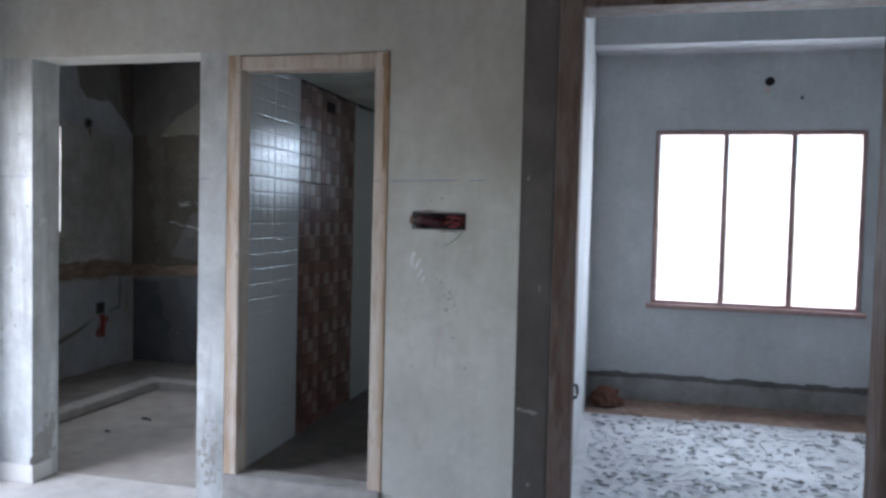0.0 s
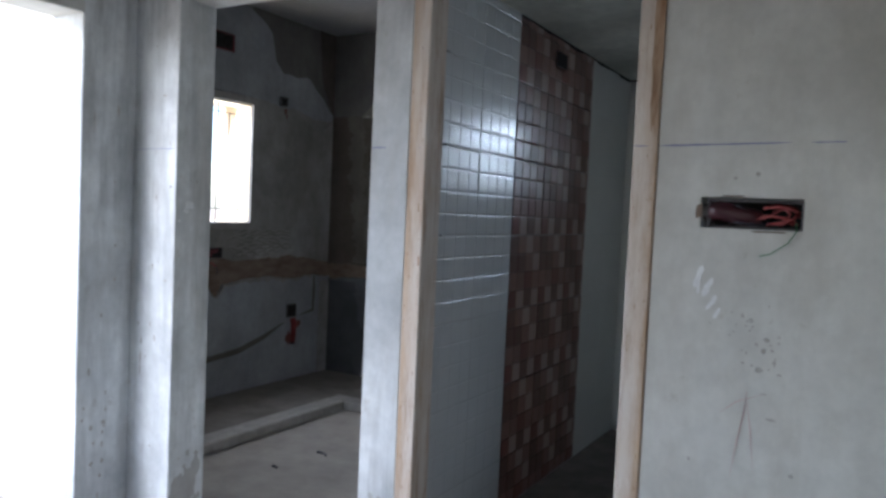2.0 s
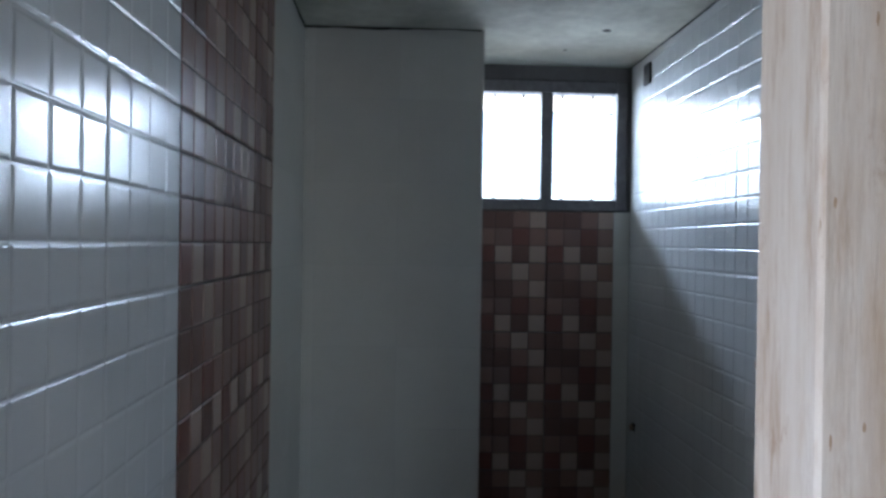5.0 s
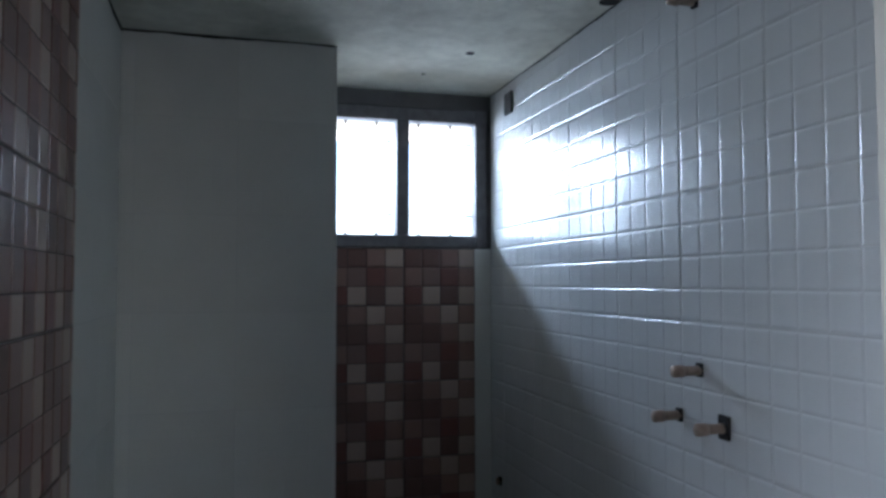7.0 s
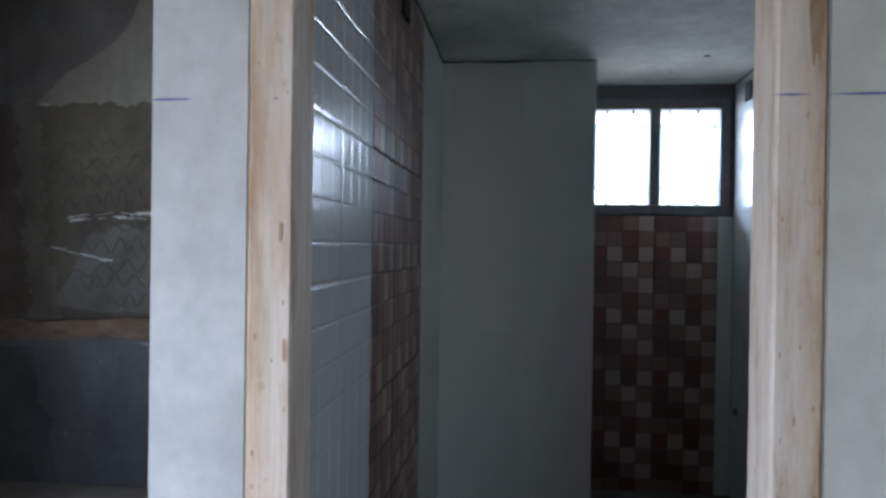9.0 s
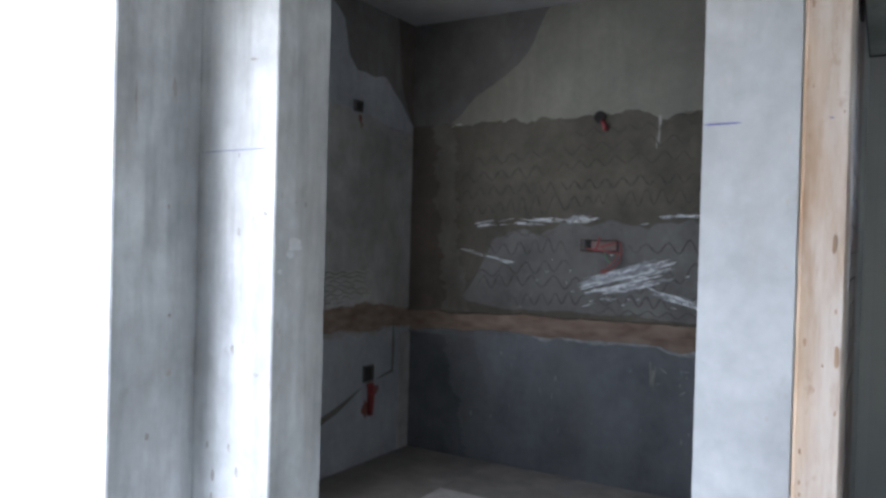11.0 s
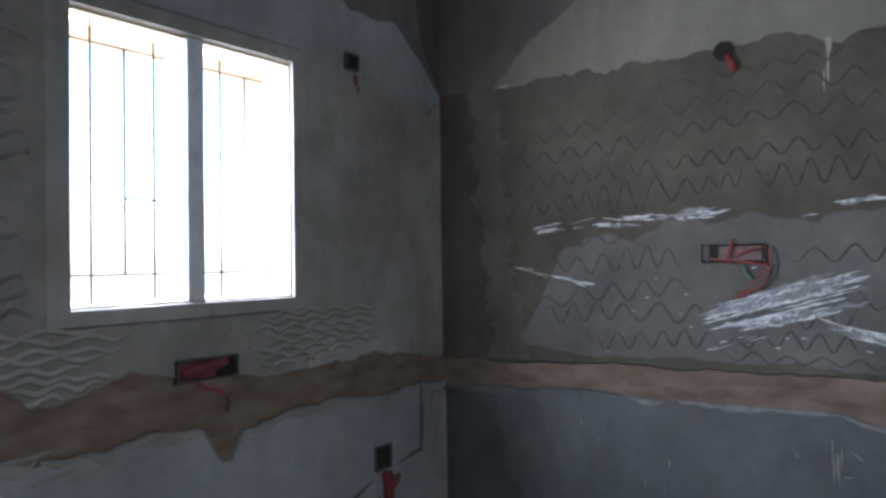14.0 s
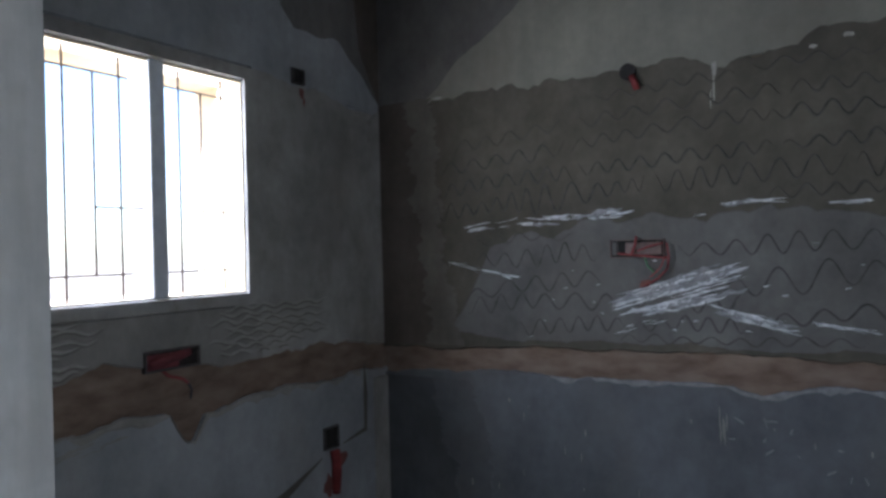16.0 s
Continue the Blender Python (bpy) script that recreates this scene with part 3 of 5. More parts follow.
# ---- kitchen: coats of plaster, adhesive, film ----
def kitchen_coats():
    n = wall_kitchen_north
    edge = lines_through((-4.38, 2.085), (-4.11, 2.094), (-3.85, 2.1), (-3.4, 2.098), (-2.9, 2.102), (-2.83, 2.072), (-2.77, 2.07), (-2.72, 2.095), (-2.52, 2.091), (-2.46, 2.13), (-2.36, 2.145), (-1.95, 2.13))
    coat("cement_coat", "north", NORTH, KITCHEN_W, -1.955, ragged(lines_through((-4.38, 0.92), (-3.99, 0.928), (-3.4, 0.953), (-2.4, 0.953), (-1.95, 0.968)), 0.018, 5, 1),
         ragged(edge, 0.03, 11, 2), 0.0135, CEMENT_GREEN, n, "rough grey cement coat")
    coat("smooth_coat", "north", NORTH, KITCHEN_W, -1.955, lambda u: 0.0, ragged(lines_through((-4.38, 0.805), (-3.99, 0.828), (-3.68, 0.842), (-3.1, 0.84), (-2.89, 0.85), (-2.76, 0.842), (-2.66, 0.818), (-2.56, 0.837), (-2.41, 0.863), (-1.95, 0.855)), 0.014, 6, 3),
         0.016, SMOOTH_SHADED, n, "smooth blue-grey cement coat")
    slope = lines_through((-4.38, 2.74), (-4.125, 2.09), (-4.04, 2.135), (-3.916, 2.265), (-3.762, 2.345), (-3.643, 2.426), (-3.557, 2.522), (-3.515, 2.623), (-3.46, 2.745), (-1.9, 2.745))
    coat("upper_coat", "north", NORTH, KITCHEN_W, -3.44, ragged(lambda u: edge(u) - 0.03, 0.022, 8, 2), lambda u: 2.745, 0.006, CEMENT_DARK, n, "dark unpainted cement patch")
    coat("whitewash_coat", "north", NORTH, -4.13, -1.955, ragged(lambda u: edge(u) - 0.03, 0.022, 8, 2), lambda u: min(2.745, slope(u) + 0.012 * noise.noise((u * 14, 3, 3))), 0.011, CREAM, n, "old cream whitewash coat")
    coat("adhesive_skim", "north", NORTH - 0.0132, -3.98, -1.957, ragged(lambda u: 0.985 + 0.05 * max(0.0, -3.7 - u), 0.02, 7, 22), ragged(lines_through((-3.98, 1.03), (-3.88, 1.16), (-3.78, 1.36), (-3.6, 1.44), (-3.3, 1.49), (-2.6, 1.5), (-1.95, 1.47)), 0.05, 5, 23), 0.0012, SKIM, n, "greyer skim of tile adhesive")

    def corner_cement(middle, deep, material, seed, label, low=0.945, high=2.095, skin=0.0138):
        """Darker cement beside the corner, with a torn outer edge; middle is a line over the height."""
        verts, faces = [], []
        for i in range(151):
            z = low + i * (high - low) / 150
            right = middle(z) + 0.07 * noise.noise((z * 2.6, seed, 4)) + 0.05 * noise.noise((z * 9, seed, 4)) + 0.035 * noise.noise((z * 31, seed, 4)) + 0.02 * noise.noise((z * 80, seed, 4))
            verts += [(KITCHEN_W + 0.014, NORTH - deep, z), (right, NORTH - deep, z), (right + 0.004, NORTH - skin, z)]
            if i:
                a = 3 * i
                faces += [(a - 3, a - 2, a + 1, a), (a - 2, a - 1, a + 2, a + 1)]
        mesh_ob("corner_patch", verts, faces, material, n, label)

    # cement steps darker towards the corner, above and below the brick band
    corner_cement(lines_through((0.9, -3.92), (1.3, -4.0), (2.0, -4.06)), 0.0152, CEMENT_BROWN_MID, 4, "dark brown cement by the corner")
    corner_cement(lines_through((0.9, -4.1), (2.0, -4.2)), 0.0160, CEMENT_BROWN, 9, "darkest brown cement by the corner")
    corner_cement(lines_through((0.0, -3.72), (0.4, -3.8), (0.8, -3.9)), 0.0171, SMOOTH_DARKER, 13, "darker smooth cement by the corner", 0.056, 0.79, 0.0158)
    corner_cement(lines_through((0.0, -3.95), (0.4, -4.0), (0.8, -4.1)), 0.0178, SMOOTH_DARKEST, 17, "darkest smooth cement by the corner", 0.056, 0.79, 0.0158)
    # a run of whitewash below the coat's edge, and lumps where it starts
    run = on_wall("north", NORTH - 0.0138)
    blots("whitewash_run", run, [(-2.80, 2.045, 0.026, 0.075), (-2.803, 1.975, 0.01, 0.13), (-2.815, 1.93, 0.006, 0.09), (-4.09, 2.085, 0.08, 0.022), (-4.03, 2.09, 0.06, 0.016), (-2.46, 2.075, 0.03, 0.02), (-2.35, 2.1, 0.05, 0.02)], WHITE_RUN, n, "pale whitewash runs and lumps")
    w = wall_kitchen_west
    top = lines_through((3.58, 1.12), (4.16, 1.1), (4.266, 1.042), (4.334, 0.982), (4.42, 1.004), (4.514, 1.019), (4.6, 1.045), (4.72, 1.013), (5.04, 0.978), (5.22, 0.974), (5.44, 0.987), (5.78, 0.98), (6.12, 0.93))
    bot = lines_through((3.58, 0.86), (4.265, 0.869), (4.42, 0.85), (4.545, 0.851), (4.685, 0.863), (4.835, 0.858), (4.882, 0.775), (4.91, 0.748), (4.945, 0.748), (4.992, 0.82), (5.16, 0.836), (5.44, 0.839), (5.85, 0.833), (6.12, 0.83))
    coat("brick_band", "west", KITCHEN_W, FRONT_BACK, NORTH, lambda u: 0.66, lambda u: 1.15, 0.003, CHASE, w, "raw brown brick band")
    coat("smooth_coat", "west", KITCHEN_W, FRONT_BACK, NORTH, lambda u: 0.0, ragged(bot, 0.02, 6, 4), 0.017, CEMENT_BLUE, w, "smooth grey cement coat")
    coat("cement_coat", "west", KITCHEN_W, FRONT_BACK, 4.37, ragged(top, 0.024, 7, 5), lambda u: 2.15, 0.014, CEMENT_HAZED, w, "combed adhesive coat")
    coat("cement_coat", "west", KITCHEN_W, 4.37, 5.285, ragged(top, 0.024, 7, 5), lambda u: 1.195, 0.0135, CEMENT_HAZED, w)
    coat("cement_coat", "west", KITCHEN_W, 5.285, NORTH, ragged(top, 0.024, 7, 5), ragged(lines_through((5.28, 2.12), (5.7, 2.1), (6.0, 2.0), (6.12, 2.1)), 0.03, 5, 6), 0.013, CEMENT, w)
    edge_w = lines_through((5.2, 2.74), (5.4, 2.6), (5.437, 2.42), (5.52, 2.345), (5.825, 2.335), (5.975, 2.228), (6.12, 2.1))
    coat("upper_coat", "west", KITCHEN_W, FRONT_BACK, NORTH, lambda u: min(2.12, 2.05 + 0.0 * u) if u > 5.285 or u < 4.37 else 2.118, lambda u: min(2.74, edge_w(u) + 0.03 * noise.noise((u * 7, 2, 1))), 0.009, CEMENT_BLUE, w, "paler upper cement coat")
    coat("upper_patch", "west", KITCHEN_W, 5.2, NORTH, lambda u: min(2.73, edge_w(u) - 0.05), lambda u: 2.742, 0.005, CEMENT_DARK, w, "dark upper cement patch")
    # dark cement tapering into the upper corner
    coat("corner_patch", "west", KITCHEN_W, 5.92, NORTH, ragged(lines_through((5.92, 2.738), (5.963, 2.347), (6.042, 2.215), (6.12, 2.09)), 0.03, 9, 31), lambda u: 2.742, 0.0105, CEMENT_BROWN, w, "dark cement in the upper corner")
    coat("corner_strip", "west", KITCHEN_W, 6.0, NORTH, lambda u: 0.0, lambda u: 0.79, 0.03, CEMENT, w, "pale upright plaster strip")
    put = on_wall("west", KITCHEN_W)
    coat("window_surround", "west", KITCHEN_W, 5.222, 5.289, lambda u: 1.19, lambda u: 2.118, 0.0148, CEMENT, w, "plaster band round the window")
    coat("window_surround", "west", KITCHEN_W, 4.365, 4.43, lambda u: 1.19, lambda u: 2.118, 0.0148, CEMENT, w)
    coat("window_surround", "west", KITCHEN_W, 4.43, 5.222, lambda u: 1.19, lambda u: 1.243, 0.0148, CEMENT, w)
    coat("window_surround", "west", KITCHEN_W, 4.43, 5.222, lambda u: 2.06, lambda u: 2.118, 0.0148, CEMENT, w)
    # pale mortar squeezed out under the brick band
    coat("mortar_lip", "west", KITCHEN_W + 0.0165, FRONT_BACK, 5.9, ragged(lambda u: bot(u) - 0.022, 0.034, 13, 12), ragged(bot, 0.02, 6, 4), 0.004, MORTAR, w, "pale mortar squeezed out below the brick band")
    lip = lines_through((-4.38, 0.805), (-3.99, 0.828), (-3.68, 0.842), (-3.1, 0.84), (-2.89, 0.85), (-2.76, 0.842), (-2.66, 0.818), (-2.56, 0.837), (-2.41, 0.863), (-1.95, 0.855))
    coat("mortar_lip", "north", NORTH - 0.0155, -3.5, -1.957, ragged(lambda u: lip(u) - 0.018, 0.026, 13, 13), ragged(lip, 0.014, 6, 3), 0.003, MORTAR_THIN, n, "pale mortar smear under the brick band")
    rnd = random.Random(21)
    drips = [(-2.80 + rnd.uniform(-0.02, 0.02), 0.71 + rnd.uniform(-0.05, 0.04), 0.008, rnd.uniform(0.05, 0.13)) for _ in range(5)] + [(rnd.uniform(-4.1, -2.1), rnd.uniform(0.3, 0.75), rnd.uniform(0.004, 0.009), rnd.uniform(0.01, 0.04)) for _ in range(26)]
    blots("mortar_drip", on_wall("north", NORTH - 0.016), drips, MORTAR, n, "pale mortar drips on the smooth cement")
    put = on_wall("north", NORTH - 0.016)
    pieces = []
    for k in range(12):
        f = rnd.random()
        u, z, run = -2.78 + 0.5 * f + rnd.uniform(-0.03, 0.03), 0.745 - 0.13 * f + rnd.uniform(-0.09, 0.03), rnd.uniform(0.01, 0.05)
        pieces.append(strip(put, [(u + run * math.cos(k * 1.9) * s / 6 + 0.006 * noise.noise((s, k, 5)), z - run * abs(math.sin(k * 1.9)) * s / 6 + 0.006 * noise.noise((s, k, 3))) for s in range(7)], rnd.uniform(0.003, 0.009), 0.0012 + 0.00003 * k, 0.0, k))
    verts, faces = join(pieces)
    mesh_ob("mortar_scrape", verts, faces, MORTAR_THIN, n, "scraped pale mortar streaks")
    put = on_wall("west", KITCHEN_W)
    pieces = []
    for k in range(40):
        u = FRONT_BACK + 0.02 + 1.05 * rnd.random() ** 0.8
        z, run = bot(u) - rnd.uniform(-0.005, 0.075), rnd.uniform(0.03, 0.13)
        pieces.append(strip(put, [(u + run * s / 8, z + 0.12 * run * s / 8 + 0.006 * noise.noise((s * 0.7, k, 3))) for s in range(9)], rnd.uniform(0.003, 0.01), 0.0178 + 0.00003 * k, 0.0, k))
    verts, faces = join(pieces)
    mesh_ob("mortar_scrape", verts, faces, MORTAR, w, "scraped mortar under the brick band")
    # cable chases filled with darker mortar
    verts, faces = join([strip(put, [(5.93, 0.88), (5.935, 0.72), (5.93, 0.56), (5.76, 0.53)], 0.03, 0.0185, 0.002),
                         strip(put, [(5.62, 0.50), (5.4, 0.41), (5.15, 0.34), (4.7, 0.3), (4.2, 0.28)], 0.035, 0.0185, 0.002)])
    mesh_ob("cable_chase", verts, faces, CEMENT_BROWN_MID, w, "brown mortar-filled cable chase")


kitchen_coats()


def wave(u0, u1, z, amp, length, drift, phase, seed):
    """Points of one wavy pass of a notched trowel."""
    pts, u, k = [], u0, 0
    while u < u1:
        ph = 2 * math.pi * (u - u0) / (length * (1 + 0.18 * noise.noise((u * 2, seed, 1)))) + phase
        a = amp * (0.75 + 0.5 * noise.noise((u * 3, seed, 2)))
        pts.append((u, z + drift * (u - u0) + a * math.sin(ph) + 0.01 * noise.noise((u * 5, seed, 4))))
        u += length / 14
    return pts


def adhesive():
    rnd = random.Random(4)
    put = on_wall("north", NORTH)
    # passes of the comb: knots along and up, swing, length of a wave, tone
    passes = [(((-3.3, 2.0), (-2.6, 2.03), (-2.0, 2.03)), 0.017, 0.13, RIDGE_SOFT), (((-3.95, 1.84), (-3.61, 1.872), (-3.35, 1.9), (-2.9, 1.93), (-2.0, 1.95)), 0.021, 0.125, RIDGE_SOFT),
              (((-4.02, 1.745), (-3.61, 1.775), (-3.18, 1.83), (-2.95, 1.85), (-2.0, 1.86)), 0.025, 0.12, RIDGE), (((-4.05, 1.65), (-3.73, 1.69), (-3.18, 1.703), (-2.0, 1.76)), 0.026, 0.113, RIDGE),
              (((-4.05, 1.552), (-3.67, 1.577), (-3.09, 1.62), (-2.0, 1.66)), 0.036, 0.1, RIDGE), (((-2.62, 1.56), (-2.0, 1.58)), 0.024, 0.12, RIDGE_SOFT),
              (((-3.85, 1.415), (-3.63, 1.44), (-3.3, 1.43)), 0.02, 0.12, RIDGE_SOFT), (((-3.86, 1.33), (-3.63, 1.325), (-3.42, 1.358), (-3.28, 1.34)), 0.036, 0.115, RIDGE),
              (((-2.95, 1.37), (-2.77, 1.365), (-2.53, 1.385), (-2.0, 1.4)), 0.034, 0.14, RIDGE), (((-3.96, 1.16), (-3.67, 1.225), (-3.44, 1.247), (-3.26, 1.262)), 0.032, 0.15, RIDGE),
              (((-2.85, 1.2), (-2.69, 1.218), (-2.44, 1.262), (-2.0, 1.29)), 0.038, 0.16, RIDGE), (((-3.9, 1.118), (-3.61, 1.15), (-3.33, 1.147), (-3.0, 1.16), (-2.72, 1.15)), 0.03, 0.125, RIDGE),
              (((-3.66, 1.022), (-3.33, 1.055), (-3.12, 1.053), (-2.93, 1.078), (-2.7, 1.06)), 0.026, 0.105, RIDGE), (((-2.75, 1.085), (-2.56, 1.1), (-2.45, 1.12), (-2.0, 1.16)), 0.03, 0.14, RIDGE), (((-3.2, 1.0), (-2.4, 1.015), (-2.0, 1.03)), 0.014, 0.12, RIDGE_SOFT)]
    for k, (knots, swing, length, material) in enumerate(passes):
        line, u, end = lines_through(*knots), knots[0][0], knots[-1][0]
        while u < end - 0.06:
            # each pass lifts now and then, so that it is laid in a few runs
            e = min(end, u + rnd.uniform(0.45, 1.0))
            shift = rnd.uniform(-0.008, 0.008)
            pts = [(x, z + line(x) + shift) for x, z in wave(u, e, 0.0, swing * rnd.uniform(1.15, 1.6), length * rnd.uniform(0.78, 0.98), 0.0, rnd.uniform(0, 6), k)]
            v, f = strip(put, pts, rnd.uniform(0.005, 0.0075), 0.0147, 0.002, k)
            mesh_ob("adhesive_ridge", v, f, material, wall_kitchen_north)
            u = e + rnd.uniform(0.0, 0.05)
    put = on_wall("west", KITCHEN_W)
    for k in range(19):
        z = 2.1 - 0.051 * k
        tilt, phase, swing, length = rnd.uniform(-0.02, 0.02), rnd.uniform(0, 6), rnd.uniform(0.011, 0.019), rnd.uniform(0.1, 0.14)
        far = 4.34 - rnd.uniform(0, 0.08)
        # a darker line under each ridge paints its shaded underside
        for drop, material, width in ((0.0, SKIM, 0.009), (-0.008, RIDGE_SHADE, 0.006)):
            v, f = strip(put, wave(FRONT_BACK + 0.02, far, z + drop, swing, length, tilt, phase, k + 20), width, 0.0142, 0.002, k)
            mesh_ob("adhesive_ridge", v, f, material, wall_kitchen_west)
    # combing under the window, down to the torn edge of the coat
    hem = lines_through((3.58, 1.12), (4.16, 1.1), (4.266, 1.042), (4.334, 0.982), (4.42, 1.004), (4.514, 1.019), (4.6, 1.045), (4.72, 1.04), (5.04, 1.0), (5.44, 1.0), (5.78, 1.0))
    for k in range(9):
        z = 1.188 - 0.024 * k
        for a, b in ((3.65, 4.68), (5.0, 5.72)):
            a, b = a + rnd.uniform(0, 0.1), b - rnd.uniform(0, 0.25)
            phase, swing, length, tilt = rnd.uniform(0, 6), rnd.uniform(0.008, 0.012), rnd.uniform(0.1, 0.13), rnd.uniform(-0.012, 0.0)
            # pale ridge and darker line below put the relief's shading into colour
            for drop, material, width in ((0.0, RIDGE_PALE, 0.013), (-0.009, RIDGE_SHADE, 0.006)):
                pts, run = wave(a, b, z + drop, swing, length, tilt, phase, k + 50), []
                for p in pts + [(9, 0)]:
                    if p[0] < 9 and p[1] > hem(p[0]) + 0.006:
                        run.append(p)
                    elif len(run) > 4:
                        v, f = strip(put, run, width, 0.0142, 0.0018, k)
                        mesh_ob("adhesive_ridge", v, f, material, wall_kitchen_west)
                        run = []
                    else:
                        run = []


adhesive()


def shred(u0, z0, u1, z1, width, seed):
    """One crumpled shred of film along a line on the back wall."""
    put = on_wall("north", NORTH)
    n = max(4, int(math.hypot(u1 - u0, z1 - z0) / 0.012))
    verts, faces = [], []
    for i in range(n + 1):
        f = i / n
        w = width * (0.25 + 1.1 * abs(noise.noise((f * n * 0.23, seed * 1.7, 1.5)))) * (1.0 - abs(2 * f - 1) ** 4)
        u, z = u0 + (u1 - u0) * f, z0 + (z1 - z0) * f + 0.35 * width * noise.noise((f * n * 0.3, seed, 8))
        for j in range(3):
            verts.append(put(u + 0.004 * noise.noise((i, j, seed)), 0.0165 + 0.005 * abs(noise.noise((i * 0.8, j * 2.3, seed))), z + w * (j / 2 - 0.5)))
    for i in range(n):
        faces += [(3 * i + j, 3 * i + j + 1, 3 * i + j + 4, 3 * i + j + 3) for j in range(2)]
    return verts, faces


def film(label, u0, z0, u1, z1, spread, count, seed, lengths=(0.06, 0.22), wide=0.009, smears=0, lanes=()):
    """A torn piece of packing film: many thin glossy shreds, pale as its glints, over a dull smear."""
    rnd = random.Random(seed)
    thing = tagged(new("plastic_film"), label, "plastic film", "film on the wall")
    run = math.hypot(u1 - u0, z1 - z0)
    for k in range(count + smears):
        length = min(run, rnd.uniform(*lengths) * (1.6 if k >= count else 1))
        f = rnd.uniform(0, max(0.0, 1 - length / run))
        g = f + length / run
        off = rnd.choice(lanes) + rnd.uniform(-0.012, 0.012) if lanes else rnd.uniform(-0.5, 0.5) * spread
        tilt = rnd.uniform(-0.08, 0.08) * length * (0.3 if lanes else 1)
        v, fc = shred(u0 + (u1 - u0) * f, z0 + (z1 - z0) * f + off - tilt, u0 + (u1 - u0) * g, z0 + (z1 - z0) * g + off + tilt, wide * rnd.uniform(0.5, 1.5) * (3.2 if k >= count else 1), seed * 50 + k)
        mesh_ob("film_smear" if k >= count else "film_shred", v, fc, FILM_DULL if k >= count else FILM_GLINT, thing)
    return thing


film("torn glossy film strip stuck across the cement wall", -3.91, 1.481, -3.07, 1.521, 0.032, 22, 1, (0.03, 0.15), 0.009, 6)
film("thin glossy film strip stuck to the cement wall", -2.80, 1.53, -2.55, 1.542, 0.01, 6, 2, (0.04, 0.14), 0.008, 1)
film("tiny glossy film shred stuck to the cement wall", -2.9, 1.493, -2.84, 1.496, 0.006, 3, 8, (0.03, 0.06), 0.009)
film("short glossy film strip stuck to the cement wall", -2.43, 1.51, -2.27, 1.516, 0.016, 6, 3, (0.05, 0.12), 0.009)
film("thin glossy film shred stuck to the cement wall", -4.03, 1.334, -3.6, 1.245, 0.01, 10, 4, (0.06, 0.16), 0.008)
film("wide crumpled glossy film patch stuck to the cement wall", -3.25, 1.105, -2.69, 1.262, 0.1, 34, 5, (0.1, 0.36), 0.011, 12, (0.055, 0.04, 0.015, -0.015, -0.045))
film("trailing glossy film shred on the cement wall", -2.85, 1.135, -2.52, 1.055, 0.034, 16, 6, (0.06, 0.2), 0.011, 4)
film("long thin glossy film shred on the cement wall", -2.5, 1.085, -2.2, 1.05, 0.012, 9, 7, (0.06, 0.16), 0.008)
film("loose splinters of glossy film below the wide patch", -3.26, 1.02, -2.98, 1.105, 0.03, 7, 9, (0.03, 0.1), 0.006)
# no film here: these shreds stand in for glints on the ridges
film("scattered pale specks painted as glints on the adhesive ridges", -3.65, 1.17, -2.1, 1.23, 0.34, 30, 10, (0.012, 0.03), 0.007)


# counter base: a raised screed with a plastered kerb
platform = tagged(new("counter_base"), "low raised L-shaped cement base with a plastered kerb", "counter base")
part("screed", span(KITCHEN_W + 0.017, -3.75, FRONT_BACK, NORTH - 0.016, 0.0, 0.055, 0.003), SCREED, platform, "dusty grey screed")
part("screed", span(-3.75, -1.957, 5.52, NORTH - 0.016, 0.0, 0.054, 0.003), SCREED, platform)
part("kerb", span(-3.75, -3.61, FRONT_BACK, 5.40, 0.0, 0.064, 0.008), KERB, platform, "pale plastered kerb")
part("kerb", span(-3.75, -1.957, 5.40, 5.52, 0.0, 0.064, 0.008), KERB, platform, "pale plastered kerb")


# ---- boxes, wires, conduits ----
def conduit_box(label, plane, at, u, z, w, h, deep, body, rim=0.006, sunk=False):
    """An open electrical box, rim first; unless sunk, a black plate at the wall's surface paints its dark inside."""
    put = on_wall(plane, at)
    thing = tagged(new("electrical_box"), label, "electrical box", "wall boxes")
    t = 0.004
    o = -0.006 if sunk else 0.012
    for n, a, b, c, d in (("side", u - w / 2 - rim, u - w / 2, z - h / 2 - rim, z + h / 2 + rim), ("side", u + w / 2, u + w / 2 + rim, z - h / 2 - rim, z + h / 2 + rim),
                          ("side", u - w / 2, u + w / 2, z - h / 2 - rim, z - h / 2), ("side", u - w / 2, u + w / 2, z + h / 2, z + h / 2 + rim)):
        p, q = put(a, o, c), put(b, -deep, d)
        lo, hi = [min(i, j) for i, j in zip(p, q)], [max(i, j) for i, j in zip(p, q)]
        part(n, span(lo[0], hi[0], lo[1], hi[1], lo[2], hi[2], 0.001), body, thing)
    inner = -deep + t if sunk else 0.0015
    p, q = put(u - w / 2 - rim, inner, z - h / 2 - rim), put(u + w / 2 + rim, inner - t, z + h / 2 + rim)
    lo, hi = [min(i, j) for i, j in zip(p, q)], [max(i, j) for i, j in zip(p, q)]
    part("back_plate", span(lo[0], hi[0], lo[1], hi[1], lo[2], hi[2], 0), BLACK, thing)
    return thing, put


def wires(thing, put, runs):
    for material, radius, pts in runs:
        fine = []
        for (a, b) in zip(pts, pts[1:]):
            fine += [tuple(a[k] + (b[k] - a[k]) * s / 4 for k in range(3)) for s in range(4)]
        fine.append(pts[-1])
        part("wire", rod([put(*p) for p in fine], radius, 6), material, thing, smooth=True)


